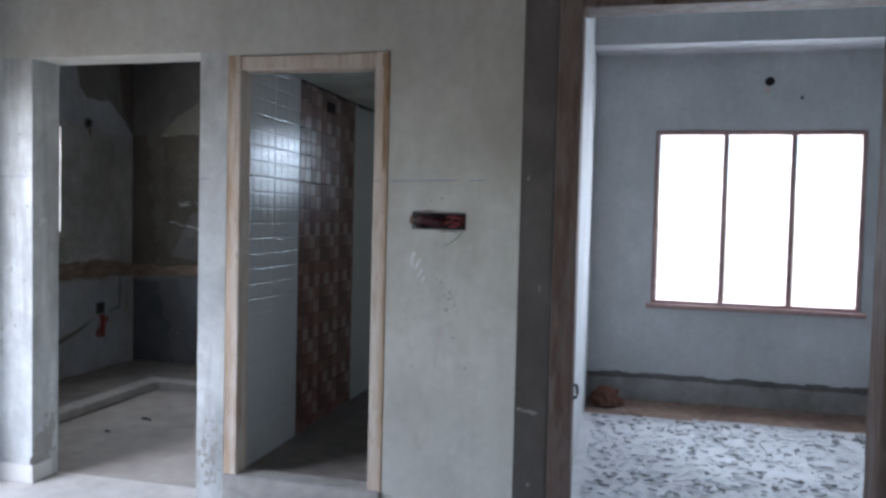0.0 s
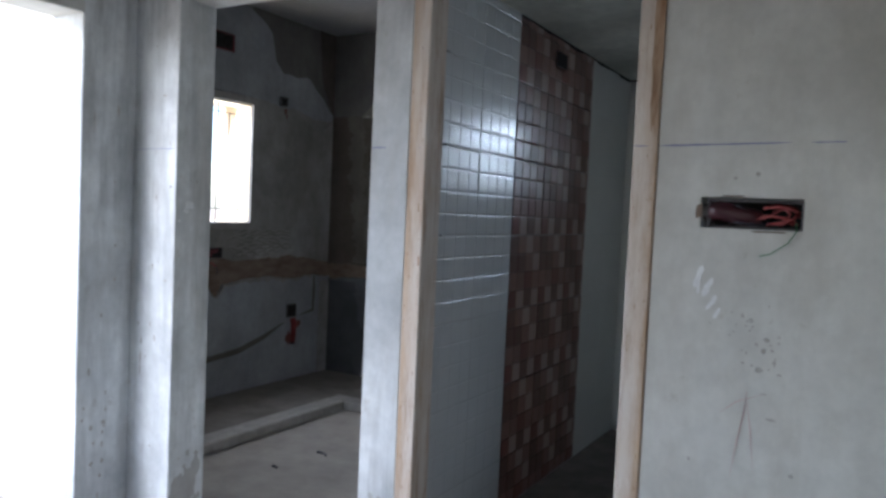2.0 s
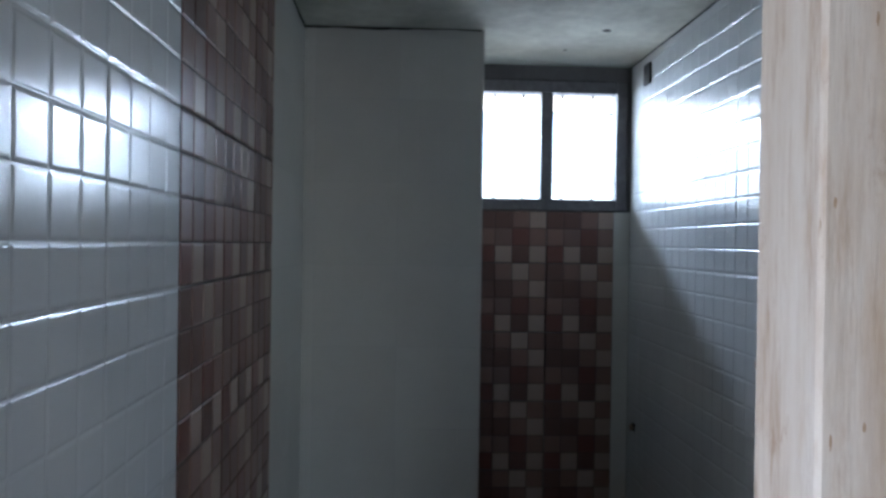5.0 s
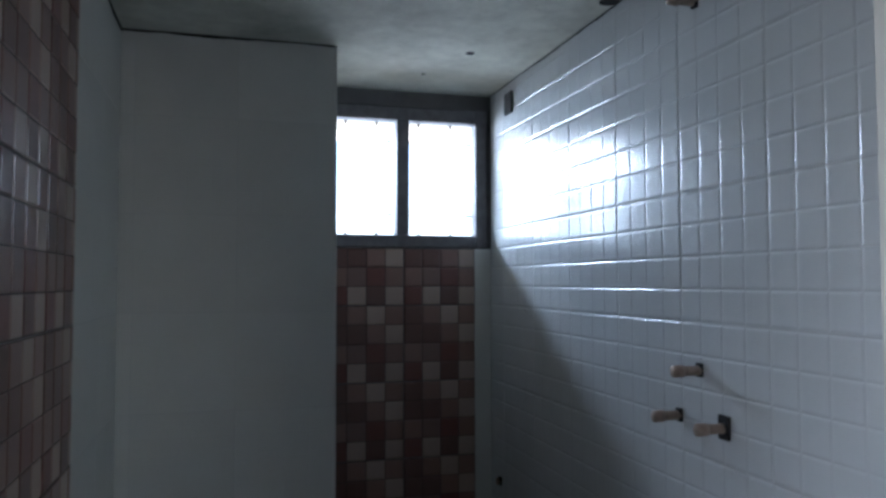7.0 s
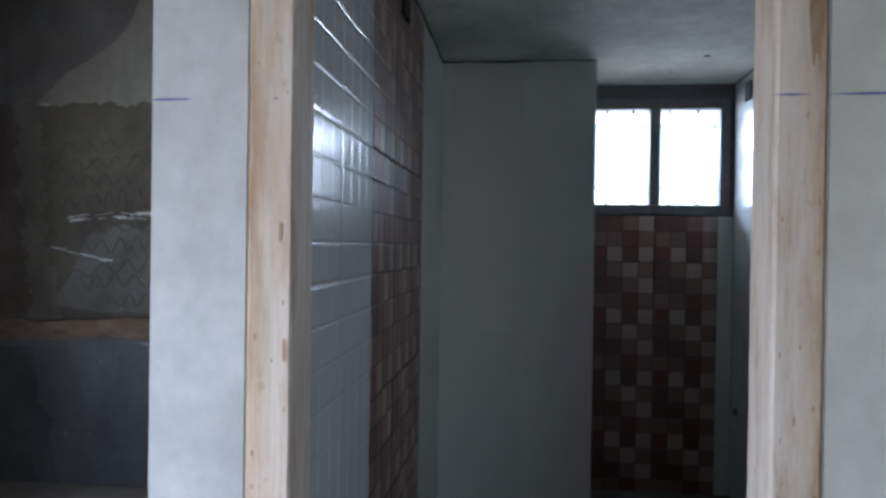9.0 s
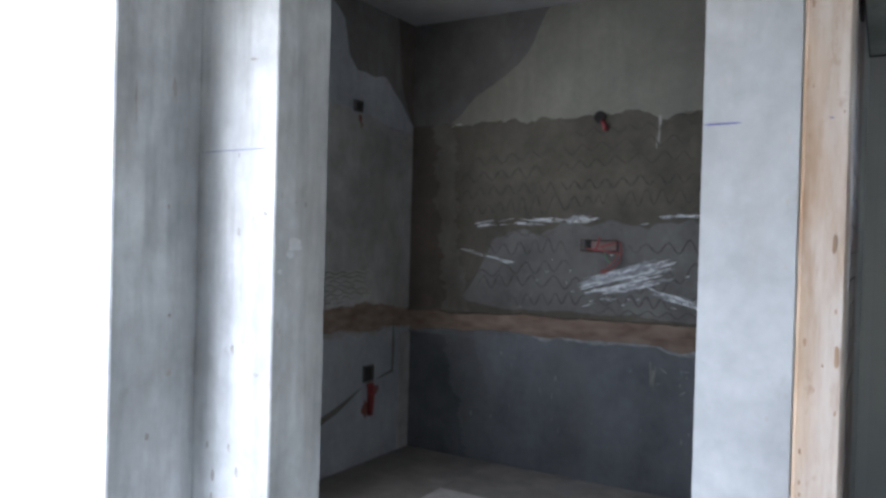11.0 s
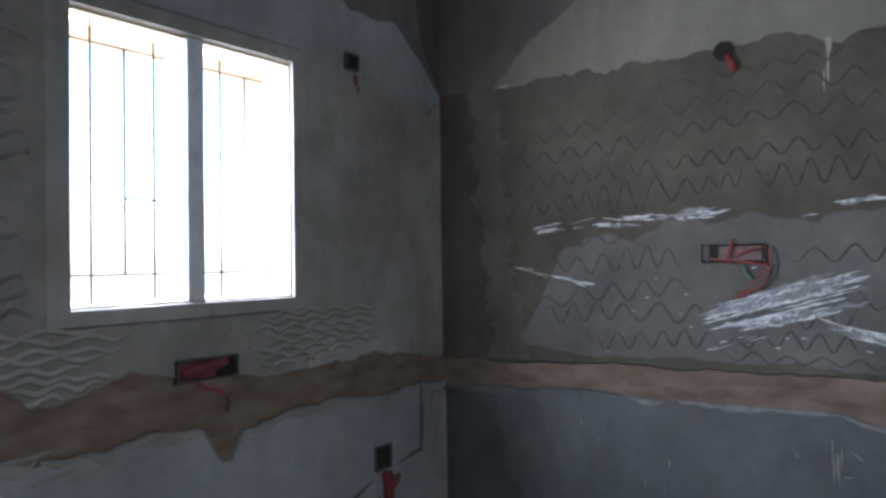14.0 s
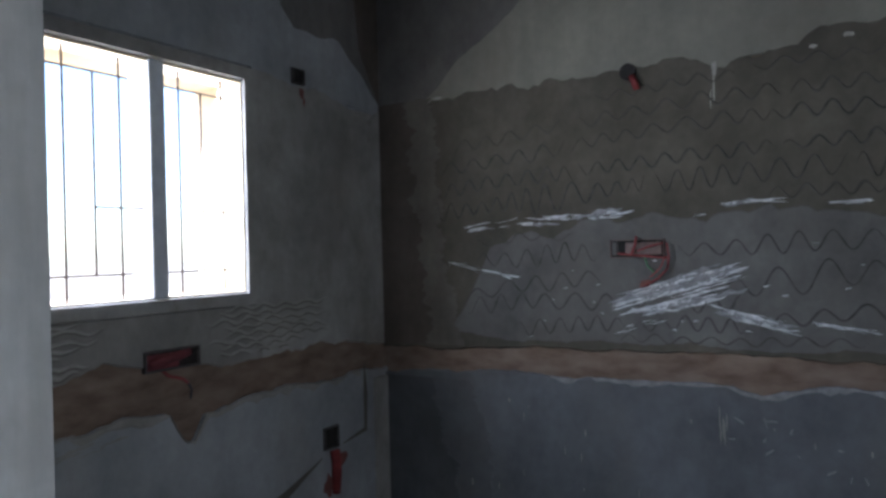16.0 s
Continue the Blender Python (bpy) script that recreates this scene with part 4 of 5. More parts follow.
# switch box beside the bathroom door
box, put = conduit_box("open switch box with loose red and black wires in the wall", "north", FRONT, -0.828, 1.402, 0.215, 0.062, 0.07, BOX_METAL, 0.006, True)
wires(box, put, [(WIRE_RED, 0.004, [(-0.79, -0.05, 1.41), (-0.76, -0.02, 1.42), (-0.745, -0.012, 1.405), (-0.76, -0.01, 1.385), (-0.80, -0.02, 1.378)]),
                 (WIRE_RED, 0.0035, [(-0.90, -0.05, 1.40), (-0.85, -0.02, 1.385), (-0.80, -0.012, 1.395), (-0.755, -0.02, 1.425), (-0.735, -0.05, 1.42)]),
                 (WIRE_RED, 0.0035, [(-0.88, -0.06, 1.425), (-0.83, -0.03, 1.40), (-0.775, -0.015, 1.40), (-0.74, -0.03, 1.38)]),
                 (WIRE_BLACK, 0.004, [(-0.92, -0.05, 1.42), (-0.87, -0.012, 1.425), (-0.83, -0.02, 1.40), (-0.80, -0.05, 1.39)]),
                 (WIRE_BLACK, 0.004, [(-0.91, -0.04, 1.385), (-0.87, -0.01, 1.38), (-0.82, -0.015, 1.376), (-0.78, -0.03, 1.385)]),
                 (WIRE_GREEN, 0.0016, [(-0.735, -0.03, 1.39), (-0.728, 0.006, 1.365), (-0.745, 0.008, 1.335), (-0.785, 0.006, 1.305), (-0.81, 0.004, 1.298)])])
part("sleeve", rod([put(-0.943, -0.03, 1.404), put(-0.915, -0.022, 1.41), put(-0.88, -0.024, 1.402), put(-0.85, -0.03, 1.395), put(-0.82, -0.04, 1.39)], 0.025, 10), SLEEVE, box, "crumpled maroon cable sleeve", smooth=True)
part("sleeve_end", rod([put(-0.953, -0.028, 1.405), put(-0.937, -0.024, 1.408)], 0.022, 9), CEMENT_DARK, box, "grey plaster clot on the sleeve")
box.location.x = 0.01
wires(box, put, [(WIRE_RED, 0.005, [(-0.81, -0.03, 1.42), (-0.77, -0.012, 1.425), (-0.735, -0.02, 1.415), (-0.73, -0.045, 1.40)]),
                 (WIRE_RED, 0.0045, [(-0.84, -0.03, 1.39), (-0.79, -0.008, 1.40), (-0.75, -0.01, 1.395), (-0.73, -0.03, 1.38)]),
                 (WIRE_RED, 0.0045, [(-0.80, -0.04, 1.38), (-0.765, -0.01, 1.38), (-0.74, -0.012, 1.392), (-0.728, -0.03, 1.412)])])
for spot in [(-0.962, 1.405, 0.022, 0.05), (-0.88, 1.447, 0.07, 0.006), (-0.79, 1.3595, 0.1, 0.006)]:
    blots("broken_plaster", on_wall("north", FRONT), [spot], CHASE, box, "broken plaster at the box edge")

# kitchen window wall
box, put = conduit_box("maroon switch box with a trailing wire under the window", "west", KITCHEN_W + 0.0137, 4.855, 1.034, 0.215, 0.058, 0.03, BOX_METAL, 0.006)
part("cover", span(KITCHEN_W - 0.002, KITCHEN_W + 0.02, 4.75, 4.885, 1.004, 1.06, 0.006), MAROON, box, "maroon plastic cover")
part("cover", rod([put(4.76, 0.008, 1.028), put(4.82, 0.014, 1.04), put(4.88, 0.012, 1.045), put(4.92, 0.006, 1.052)], 0.016, 8), MAROON, box, "crumpled maroon sleeve", smooth=True)
part("clip", rod([put(4.925, 0.004, 1.03), put(4.935, 0.01, 1.05), put(4.955, 0.008, 1.06)], 0.009, 7), BLACK, box, "black cable clip", smooth=True)
wires(box, put, [(WIRE_RED, 0.006, [(4.812, 0.004, 1.0), (4.83, 0.012, 0.98), (4.884, 0.014, 0.963), (4.91, 0.012, 0.945)]), (WIRE_BLACK, 0.004, [(4.91, 0.012, 0.945), (4.926, 0.012, 0.92), (4.924, 0.008, 0.886)])])
box, put = conduit_box("square junction box set high in the cement wall", "west", KITCHEN_W + 0.0095, 4.936, 2.443, 0.165, 0.1, 0.03, MAROON, 0.007)
wires(box, put, [(WIRE_RED, 0.004, [(4.93, -0.02, 2.43), (4.96, -0.005, 2.42), (4.985, -0.01, 2.41)])])
box, put = conduit_box("small dark conduit box with a red mark below", "west", KITCHEN_W + 0.013, 5.527, 2.13, 0.06, 0.055, 0.03, BOX_METAL, 0.005)
blots("red_mark", on_wall("west", KITCHEN_W + 0.013), [(5.55, 2.065, 0.03, 0.06), (5.565, 2.03, 0.018, 0.05)], RED_DUST, box, "faded red smear")
box, put = conduit_box("small dark box with a red conduit running down", "west", KITCHEN_W + 0.017, 5.678, 0.577, 0.085, 0.085, 0.03, BOX_METAL, 0.006)
part("conduit", rod([put(5.69, 0.012, 0.52), put(5.692, 0.02, 0.47), put(5.70, 0.012, 0.40), put(5.705, 0.0, 0.33)], 0.022, 10), RED_PVC, box, "red plastic conduit", smooth=True)
blots("red_mark", on_wall("west", KITCHEN_W + 0.017), [(5.74, 0.47, 0.1, 0.08), (5.66, 0.37, 0.08, 0.12)], RED_DUST, box, "red dust on the plaster")

# kitchen back wall
box, put = conduit_box("open switch box with red wires in the cement wall", "north", NORTH - 0.014, -3.113, 1.37, 0.21, 0.066, 0.035, PINK_FILL, 0.003)
part("mortar_fill", span(-3.165, -3.01, NORTH - 0.019, NORTH + 0.01, 1.34, 1.4, 0.008), PINK_FILL, box, "pinkish mortar fill")
part("mortar_fill", span(-3.216, -3.19, NORTH - 0.022, NORTH + 0.01, 1.342, 1.402, 0.006), CEMENT_DARK, box, "grey mortar lump")
wires(box, put, [(WIRE_RED, 0.0045, [(-3.19, 0.006, 1.352), (-3.13, 0.014, 1.345), (-3.06, 0.016, 1.338), (-2.99, 0.014, 1.33)]),
                 (WIRE_RED, 0.005, [(-3.112, 0.01, 1.418), (-3.118, 0.016, 1.38), (-3.135, 0.014, 1.342)]),
                 (WIRE_RED, 0.004, [(-3.11, 0.012, 1.36), (-3.06, 0.016, 1.378), (-3.005, 0.014, 1.39)]),
                 (WIRE_RED, 0.004, [(-2.992, 0.012, 1.39), (-2.984, 0.016, 1.34), (-2.99, 0.014, 1.29), (-3.03, 0.01, 1.25), (-3.085, 0.008, 1.22)]),
                 (WIRE_RED, 0.003, [(-2.995, 0.016, 1.34), (-3.02, 0.018, 1.29), (-3.06, 0.014, 1.255)]),
                 (WIRE_GREEN, 0.003, [(-3.08, 0.012, 1.335), (-3.07, 0.012, 1.30), (-3.04, 0.01, 1.27)])])
blots("red_mark", on_wall("north", NORTH - 0.0152), [(-3.08, 1.225, 0.06, 0.05)], RED_DUST, box, "red smear below the box")
hole = tagged(new("conduit_outlet"), "round dark lamp outlet with a red conduit end", "electrical outlet")
put = on_wall("north", NORTH - 0.0145)
part("ring", rod([put(-3.131, -0.02, 2.081), put(-3.131, 0.006, 2.081)], 0.034, 16), BLACK, hole, "dark round hole")
part("conduit", rod([put(-3.115, 0.004, 2.06), put(-3.102, 0.012, 2.035), put(-3.095, 0.004, 2.005)], 0.014, 8), RED_PVC, hole, "red conduit end", smooth=True)


# ---- windows ----
def kitchen_window():
    thing = tagged(new("window_1"), "two-light kitchen window with a grey frame and thin grille bars", "window", "", "structure")
    x0, x1 = KITCHEN_W - 0.11, KITCHEN_W - 0.05
    part("mullion", span(x0, KITCHEN_W + 0.004, 4.797, 4.862, 1.243, 2.06, 0.004), MULLION, thing, "grey mullion paled by painted window glare")
    xg = KITCHEN_W - 0.04
    # in each light the middle bar stops at the cross bars, and a short bar ties it to the side
    for a, b, bars in ((4.43, 4.797, (4.515, 4.617, 4.712)), (4.862, 5.222, (4.953, 5.053, 5.151))):
        for k, y in enumerate(bars):
            z0, z1 = (1.331, 1.986) if k == 1 else (1.243, 2.06)
            part("bar", rod([(xg, y, z0), (xg, y, z1)], 0.0044, 8), RUST, thing, smooth=True)
        for z in (1.331, 1.986):
            part("cross_bar", rod([(xg, a, z), (xg, b, z)], 0.0036, 8), RUST, thing, smooth=True)
        part("cross_bar", rod([(xg, bars[1], 1.551), (xg, b, 1.551)], 0.0036, 8), RUST, thing, smooth=True)
    return thing


kitchen_window()
shade = tagged(part("sun_shade", span(-4.72, KITCHEN_W - 0.26, 4.2, 5.45, 2.064, 2.14, 0.004), FACADE, None), "cream painted concrete sun shade over the window", "sun shade", "", "structure")


tagged(part("sun_shade", span(-1.45, -0.15, 6.4, 6.98, 2.118, 2.2, 0.004), FACADE, None), "cream painted concrete sun shade over the bathroom window", "sun shade", "", "structure")
# unseen slab added over the hall opening to block direct sun
tagged(part("sun_shade", span(-1.3, 1.7, -4.2, -3.2, 2.25, 2.34, 0.004), FACADE, None), "added unseen slab keeping sun out of the hall opening", "sun shade", "", "structure")
# linings added so that the opening's sides and sill burn out to white
for y0, y1 in ((4.4305, 4.436), (5.216, 5.2215)):
    tagged(part("reveal_lining", span(KITCHEN_W - 0.258, KITCHEN_W - 0.002, y0, y1, 1.247, 2.05, 0.001), FACADE, None), "added cream lining brightening the side of the window opening", "reveal", "", "structure")
tagged(part("reveal_lining", span(KITCHEN_W - 0.258, KITCHEN_W - 0.002, 4.432, 5.22, 1.2435, 1.248, 0.001), FACADE, None), "added cream lining brightening the sill of the window opening", "reveal", "", "structure")
tagged(part("lintel_lining", span(KITCHEN_W - 0.258, KITCHEN_W - 0.002, 4.432, 5.22, 2.05, 2.0595, 0.001), FACADE, None), "cream painted underside of the window lintel", "lintel", "", "structure")


def bath_window():
    thing = tagged(new("window_2"), "small two-light bathroom window with a dark frame", "window", "", "structure")
    y0, y1 = 6.165, 6.235
    for n, a, b, c, d in (("window_frame", -1.18, -1.122, 1.53, 2.115), ("window_frame", -0.504, -0.452, 1.53, 2.115), ("window_frame", -1.122, -0.504, 1.53, 1.583),
                          ("window_frame", -1.122, -0.504, 2.058, 2.115), ("mullion", -0.846, -0.792, 1.583, 2.058)):
        part(n, span(a, b, y0, y1, c, d, 0.004), STEEL, thing)
    yg = 6.25
    for z in (1.67, 1.98):
        for a, b in ((-1.122, -1.1), (-0.875, -0.853), (-0.796, -0.775), (-0.53, -0.504)):
            part("hinge_pin", rod([(a, yg - 0.02, z), (b, yg - 0.02, z)], 0.005, 6), RUST, thing)
    for x in (-1.05, -0.92, -0.74, -0.6):
        for z, w in ((2.058, -0.014), (1.583, 0.012)):
            part("bar_stub", rod([(x, y1 - 0.01, z), (x, y1 - 0.01, z + w)], 0.006, 6), RUST, thing)
    return thing


bath_window()


def bedroom_window():
    thing = tagged(new("window_3"), "three-light bedroom window in a red oxide frame", "window", "", "structure")
    y0, y1 = 6.165, 6.25
    for n, a, b, c, d in (("window_frame", 0.187, 0.222, 0.792, 2.123), ("window_frame", 1.62, 1.653, 0.792, 2.123), ("window_frame", 0.222, 1.62, 0.792, 0.828),
                          ("window_frame", 0.222, 1.62, 2.088, 2.123), ("mullion", 0.672, 0.714, 0.828, 2.088), ("mullion", 1.146, 1.188, 0.828, 2.088)):
        part(n, span(a, b, y0, y1, c, d, 0.004), RED_FRAME, thing)
    part("window_sill", span(0.15, 1.69, 6.135, 6.165, 0.765, 0.80, 0.005), RED_FRAME, thing, "red oxide sill")
    return thing


bedroom_window()


# ---- doors ----
def door_set(name, label, x0, x1, y0, y1, top, w, material, low=0.0, sill=None):
    """A timber door frame with two posts, a head and a stop bead."""
    thing = tagged(new(name), label, "door frame")
    for a, b in ((x0, x0 + w), (x1 - w, x1)):
        part("post", span(a, b, y0, y1, low, top, 0.004), material, thing)
    part("head", span(x0 + w, x1 - w, y0 + 0.003, y1, top - w, top - 0.004, 0.004), material, thing)
    if sill:
        part("threshold", span(x0 + 0.002, x1 - 0.002, y0 - 0.02, y1, low, sill, 0.006), KERB, thing, "plaster-smeared threshold")
    return thing


bath_door = door_set("door_frame", "raw pale timber door frame smeared with plaster", -1.863, -1.068, FRONT - 0.003, 3.50, 2.152, 0.067, WOOD, 0.0, 0.168)
bed_door = door_set("door_frame", "dark weathered timber door frame of the bedroom", -0.25, 0.78, PIER - 0.01, PIER + 0.115, 2.155, 0.074, WOOD_RED)

part("strike_loop", rod([(-0.178, 2.655, 0.885), (-0.165, 2.655, 0.882), (-0.163, 2.657, 0.858), (-0.166, 2.657, 0.845), (-0.178, 2.657, 0.842)], 0.006, 8), STEEL, bed_door, "small dark steel latch loop", smooth=True)


def oil_stains():
    """Brown runs of oil down the edges of the raw door frame."""
    rnd = random.Random(17)
    put, pieces = on_wall("north", FRONT - 0.003), []
    spots = [(rnd.uniform(-1.088, -1.074), 2.147, rnd.uniform(0.25, 0.6), rnd.uniform(0.008, 0.016)) for _ in range(9)] + [(rnd.uniform(-1.10, -1.085), 2.145, rnd.uniform(0.06, 0.16), 0.012) for _ in range(3)]
    spots += [(-1.806, 1.232, 0.035, 0.005), (-1.815, 1.4, 0.03, 0.004)]
    for k, (u, top, run, w) in enumerate(spots):
        pts = [(u + 0.003 * noise.noise((top - s * run / 14 * 9, k, 2)), top - s * run / 14) for s in range(15)]
        pieces.append(strip(put, pts, w, 0.0008 + 0.00005 * k, 0.0, k))
    v, f = join(pieces)
    mesh_ob("oil_stain", v, f, OIL, bath_door, "brown oil stains on the timber")

    def chips(plane, at, u0, u1, count):
        spots = []
        for _ in range(count):
            u = rnd.uniform(u0, u1) if rnd.random() < 0.5 else rnd.choice((u0, u1)) + rnd.uniform(-0.003, 0.003)
            spots.append((min(max(u, u0), u1), rnd.uniform(0.25, 2.08), rnd.uniform(0.002, 0.005), rnd.uniform(0.004, 0.018)))
        blots("chip", on_wall(plane, at), spots, OIL, bath_door, "small brown chips in the timber")

    chips("north", FRONT - 0.003, -1.852, -1.806, 26)
    chips("north", FRONT - 0.003, -1.125, -1.078, 30)
    chips("east", -1.132, 3.40, 3.49, 34)
    chips("west", -1.799, 3.40, 3.49, 26)


oil_stains()

# ---- skirting ----
def skirting(label, x0, x1, y0, y1):
    return tagged(part("skirting_tile", span(x0, x1, y0, y1, 0.0, 0.095, 0.002), TILE_SKIRT, None), label, "skirting tile", "skirting at the kitchen opening", "structure")


skirting("pale glazed skirting tile at the wall foot", HALL_W + 0.012, -2.957, FRONT - 0.012, FRONT - 0.0005)
skirting("pale glazed skirting tile returning into the opening", -2.9565, -2.943, FRONT - 0.012, FRONT + 0.125)
skirting("pale glazed skirting tile along the side wall", HALL_W + 0.0005, HALL_W + 0.012, 3.16, FRONT - 0.0005)

# ---- bathroom fittings ----
def pipe_stub(label, y, z, out=0.07, tilt=0.0, notch=0.022):
    put = on_wall("east", BATH_E)
    thing = tagged(new("pipe_stub"), label, "water pipe", "pipe stubs")
    part("notch", span(BATH_E - 0.0085, BATH_E + 0.001, y - notch / 2, y + notch / 2, z - notch * 0.7, z + notch * 0.8, 0.002), BLACK, thing, "dark hole chiselled in the tile")
    pipe = part("pipe", rod([put(y, 0.0, z), put(y, out * 0.55, z + tilt * 0.5), put(y, out, z + tilt)], 0.0115, 10), PIPE, thing, smooth=True)
    part("end_plug", rod([put(y, out * 0.7, z + tilt * 0.75), put(y, out + 0.004, z + tilt)], 0.0145, 10), PIPE, pipe, "dusty push-on plug", smooth=True)
    return thing


pipe_stub("capped brown water pipe stub sticking out of the tiles", 4.69, 1.183)
pipe_stub("capped brown water pipe stub in the tiled wall", 4.775, 1.066)
pipe_stub("capped brown water pipe stub low in the tiled wall", 4.603, 1.066, notch=0.036)
pipe_stub("capped shower pipe stub high in the tiled wall", 4.687, 2.05)
pipe_stub("short dark drain pipe end in the tiled wall", 6.046, 0.584, 0.015)
for label, x0, x1, y0, y1, z0, z1 in (("dark rectangular hole cut in the white tiles", BATH_E - 0.0095, BATH_E, 5.89, 5.965, 2.055, 2.14), ("dark rectangular hole cut in the brown tiles", BATH_W, BATH_W + 0.0095, 4.525, 4.635, 2.05, 2.115)):
    tagged(part("box_hole", span(x0, x1, y0, y1, z0, z1, 0.001), BLACK, None), label, "wall hole")


# black strips laid on the walls paint the dark of the joint below the slab
coat("ceiling_joint_strip", "east", BATH_E, 3.6, 6.16, ragged(2.1785, 0.006, 5, 3), lambda u: 2.183, 0.0035, BLACK, wall_bedroom, "black ragged strip for the dark joint under the slab")
coat("ceiling_joint_strip", "west", BATH_W, 4.14, 5.65, ragged(2.17, 0.012, 5, 7), lambda u: 2.183, 0.0035, BLACK, wall_divider, "black ragged strip for the dark joint under the slab")
coat("ceiling_joint_strip", "north", 5.65, BATH_W, -1.17, ragged(2.176, 0.006, 6, 9), lambda u: 2.183, 0.0035, BLACK, bath_pier, "black ragged strip for the dark joint under the slab")
for label, x, y, r in (("small dark hole in the bathroom slab", -0.705, 5.61, 0.016), ("tiny dark hole in the bathroom slab", -0.8, 5.9, 0.008), ("dark knocked-out patch at the slab edge", -0.47, 5.05, 0.03)):
    tagged(part("slab_hole", rod([(x, y, 2.19), (x, y, 2.1805)], r, 12), BLACK, None), label, "ceiling hole")


# ---- tiles ----
MODULE, JOINT, THICK = 0.31, 0.003, 0.010
PATTERN = ((0, 1, 2, 1), (0, 0, 1, 2), (1, 3, 4, 1), (4, 2, 0, 2))
tile_cache = {}


def tile_mesh(a0, a1, b0, b1, mosaic, plain=False):
    """A tile pressed with a grid of four by four pillows, cut to a0..a1 by b0..b1 of its face."""
    key = (round(a0, 3), round(a1, 3), round(b0, 3), round(b1, 3), mosaic, plain)
    if key in tile_cache:
        return tile_cache[key]
    c, g, d = MODULE / 4, (0.0012 if plain else 0.0024 if mosaic else 0.0026), (0.0004 if plain else 0.0022 if mosaic else 0.0013)
    joint = 0.001 if plain else JOINT
    verts, faces, ids = [], [], []
    lo_u, hi_u, lo_v, hi_v = max(a0, joint / 2), min(a1, MODULE - joint / 2), max(b0, joint / 2), min(b1, MODULE - joint / 2)
    for i in range(4):
        for j in range(4):
            u0, u1, v0, v1 = max(i * c, lo_u), min(i * c + c, hi_u), max(j * c, lo_v), min(j * c + c, hi_v)
            if u1 - u0 < 0.006 or v1 - v0 < 0.006:
                continue
            n = len(verts)
            for e, h in ((0, THICK - d), (g * 0.6, THICK - d * 0.9), (g * 1.5, THICK - d * 0.25), (g * 2.6, THICK)):
                e = min(e, (u1 - u0) * 0.4, (v1 - v0) * 0.4)
                verts += [(u0 + e, h, v0 + e), (u1 - e, h, v0 + e), (u1 - e, h, v1 - e), (u0 + e, h, v1 - e)]
            for r in range(3):
                for k in range(4):
                    faces.append((n + 4 * r + k, n + 4 * r + (k + 1) % 4, n + 4 * r + 4 + (k + 1) % 4, n + 4 * r + 4 + k))
            faces.append((n + 12, n + 13, n + 14, n + 15))
            ids += [5] * 4 + [PATTERN[3 - j][i]] * 9 if mosaic else [0] * 13
    n = len(verts)
    verts += [(u, h, v) for h in (THICK - d, 0) for u, v in ((lo_u, lo_v), (hi_u, lo_v), (hi_u, hi_v), (lo_u, hi_v))]
    for k in range(4):
        faces.append((n + k, n + 4 + k, n + 4 + (k + 1) % 4, n + (k + 1) % 4))
        ids.append(0)
    me = bpy.data.meshes.new("tile")
    me.from_pydata(verts, [], faces)
    for m in BROWNS if mosaic else [TILE_PLAIN if plain else TILE_WHITE]:
        me.materials.append(m)
    me.polygons.foreach_set("material_index", ids)
    tile_cache[key] = me
    return me


def tile_field(parent, plane, at, u0, u1, z0, z1, origin, mosaic=False, plain=False, skip=(), name="tile"):
    """Tiles laid on a wall from u0 to u1 and z0 to z1, their joints counted from the origin."""
    rnd = random.Random(int(abs(at) * 1000))
    i0, i1 = math.floor((u0 - origin[0]) / MODULE + 1e-4), math.ceil((u1 - origin[0]) / MODULE - 1e-4)
    j0, j1 = math.floor((z0 - origin[1]) / MODULE + 1e-4), math.ceil((z1 - origin[1]) / MODULE - 1e-4)
    for i in range(i0, i1):
        for j in range(j0, j1):
            lo, zlo = origin[0] + i * MODULE, origin[1] + j * MODULE
            a0, a1, b0, b1 = max(0, u0 - lo), min(MODULE, u1 - lo), max(0, z0 - zlo), min(MODULE, z1 - zlo)
            if any(s[0] < lo + a1 - 0.01 and lo + a0 + 0.01 < s[1] and s[2] < zlo + b1 - 0.01 and zlo + b0 + 0.01 < s[3] for s in skip):
                continue
            if a1 - a0 < 0.008 or b1 - b0 < 0.008:
                continue
            ob = new(name, tile_mesh(a0, a1, b0, b1, mosaic, plain))
            ob.parent = parent
            proud = rnd.uniform(-0.0003, 0.0003) * (0.2 if plain else 1)
            tip = 0.0003 if plain else 0.0013
            lean = (rnd.uniform(-tip, tip), rnd.uniform(-tip, tip))
            # tile space: x along the wall, y out of it, z up
            if plane == "north":
                frame_m = Matrix(((1, 0, 0, lo), (0, -1, 0, at - proud + THICK), (0, 0, 1, zlo), (0, 0, 0, 1)))
            elif plane == "west":
                frame_m = Matrix(((0, 1, 0, at + proud - THICK), (1, 0, 0, lo), (0, 0, 1, zlo), (0, 0, 0, 1)))
            else:
                frame_m = Matrix(((0, -1, 0, at - proud + THICK), (1, 0, 0, lo), (0, 0, 1, zlo), (0, 0, 0, 1)))
            ob.matrix_basis = frame_m @ pose(0, 0, 0, math.degrees(lean[0]), 0, math.degrees(lean[1]))


Z0 = 1.293 - 4 * MODULE
BF, BC = 0.145, 2.182
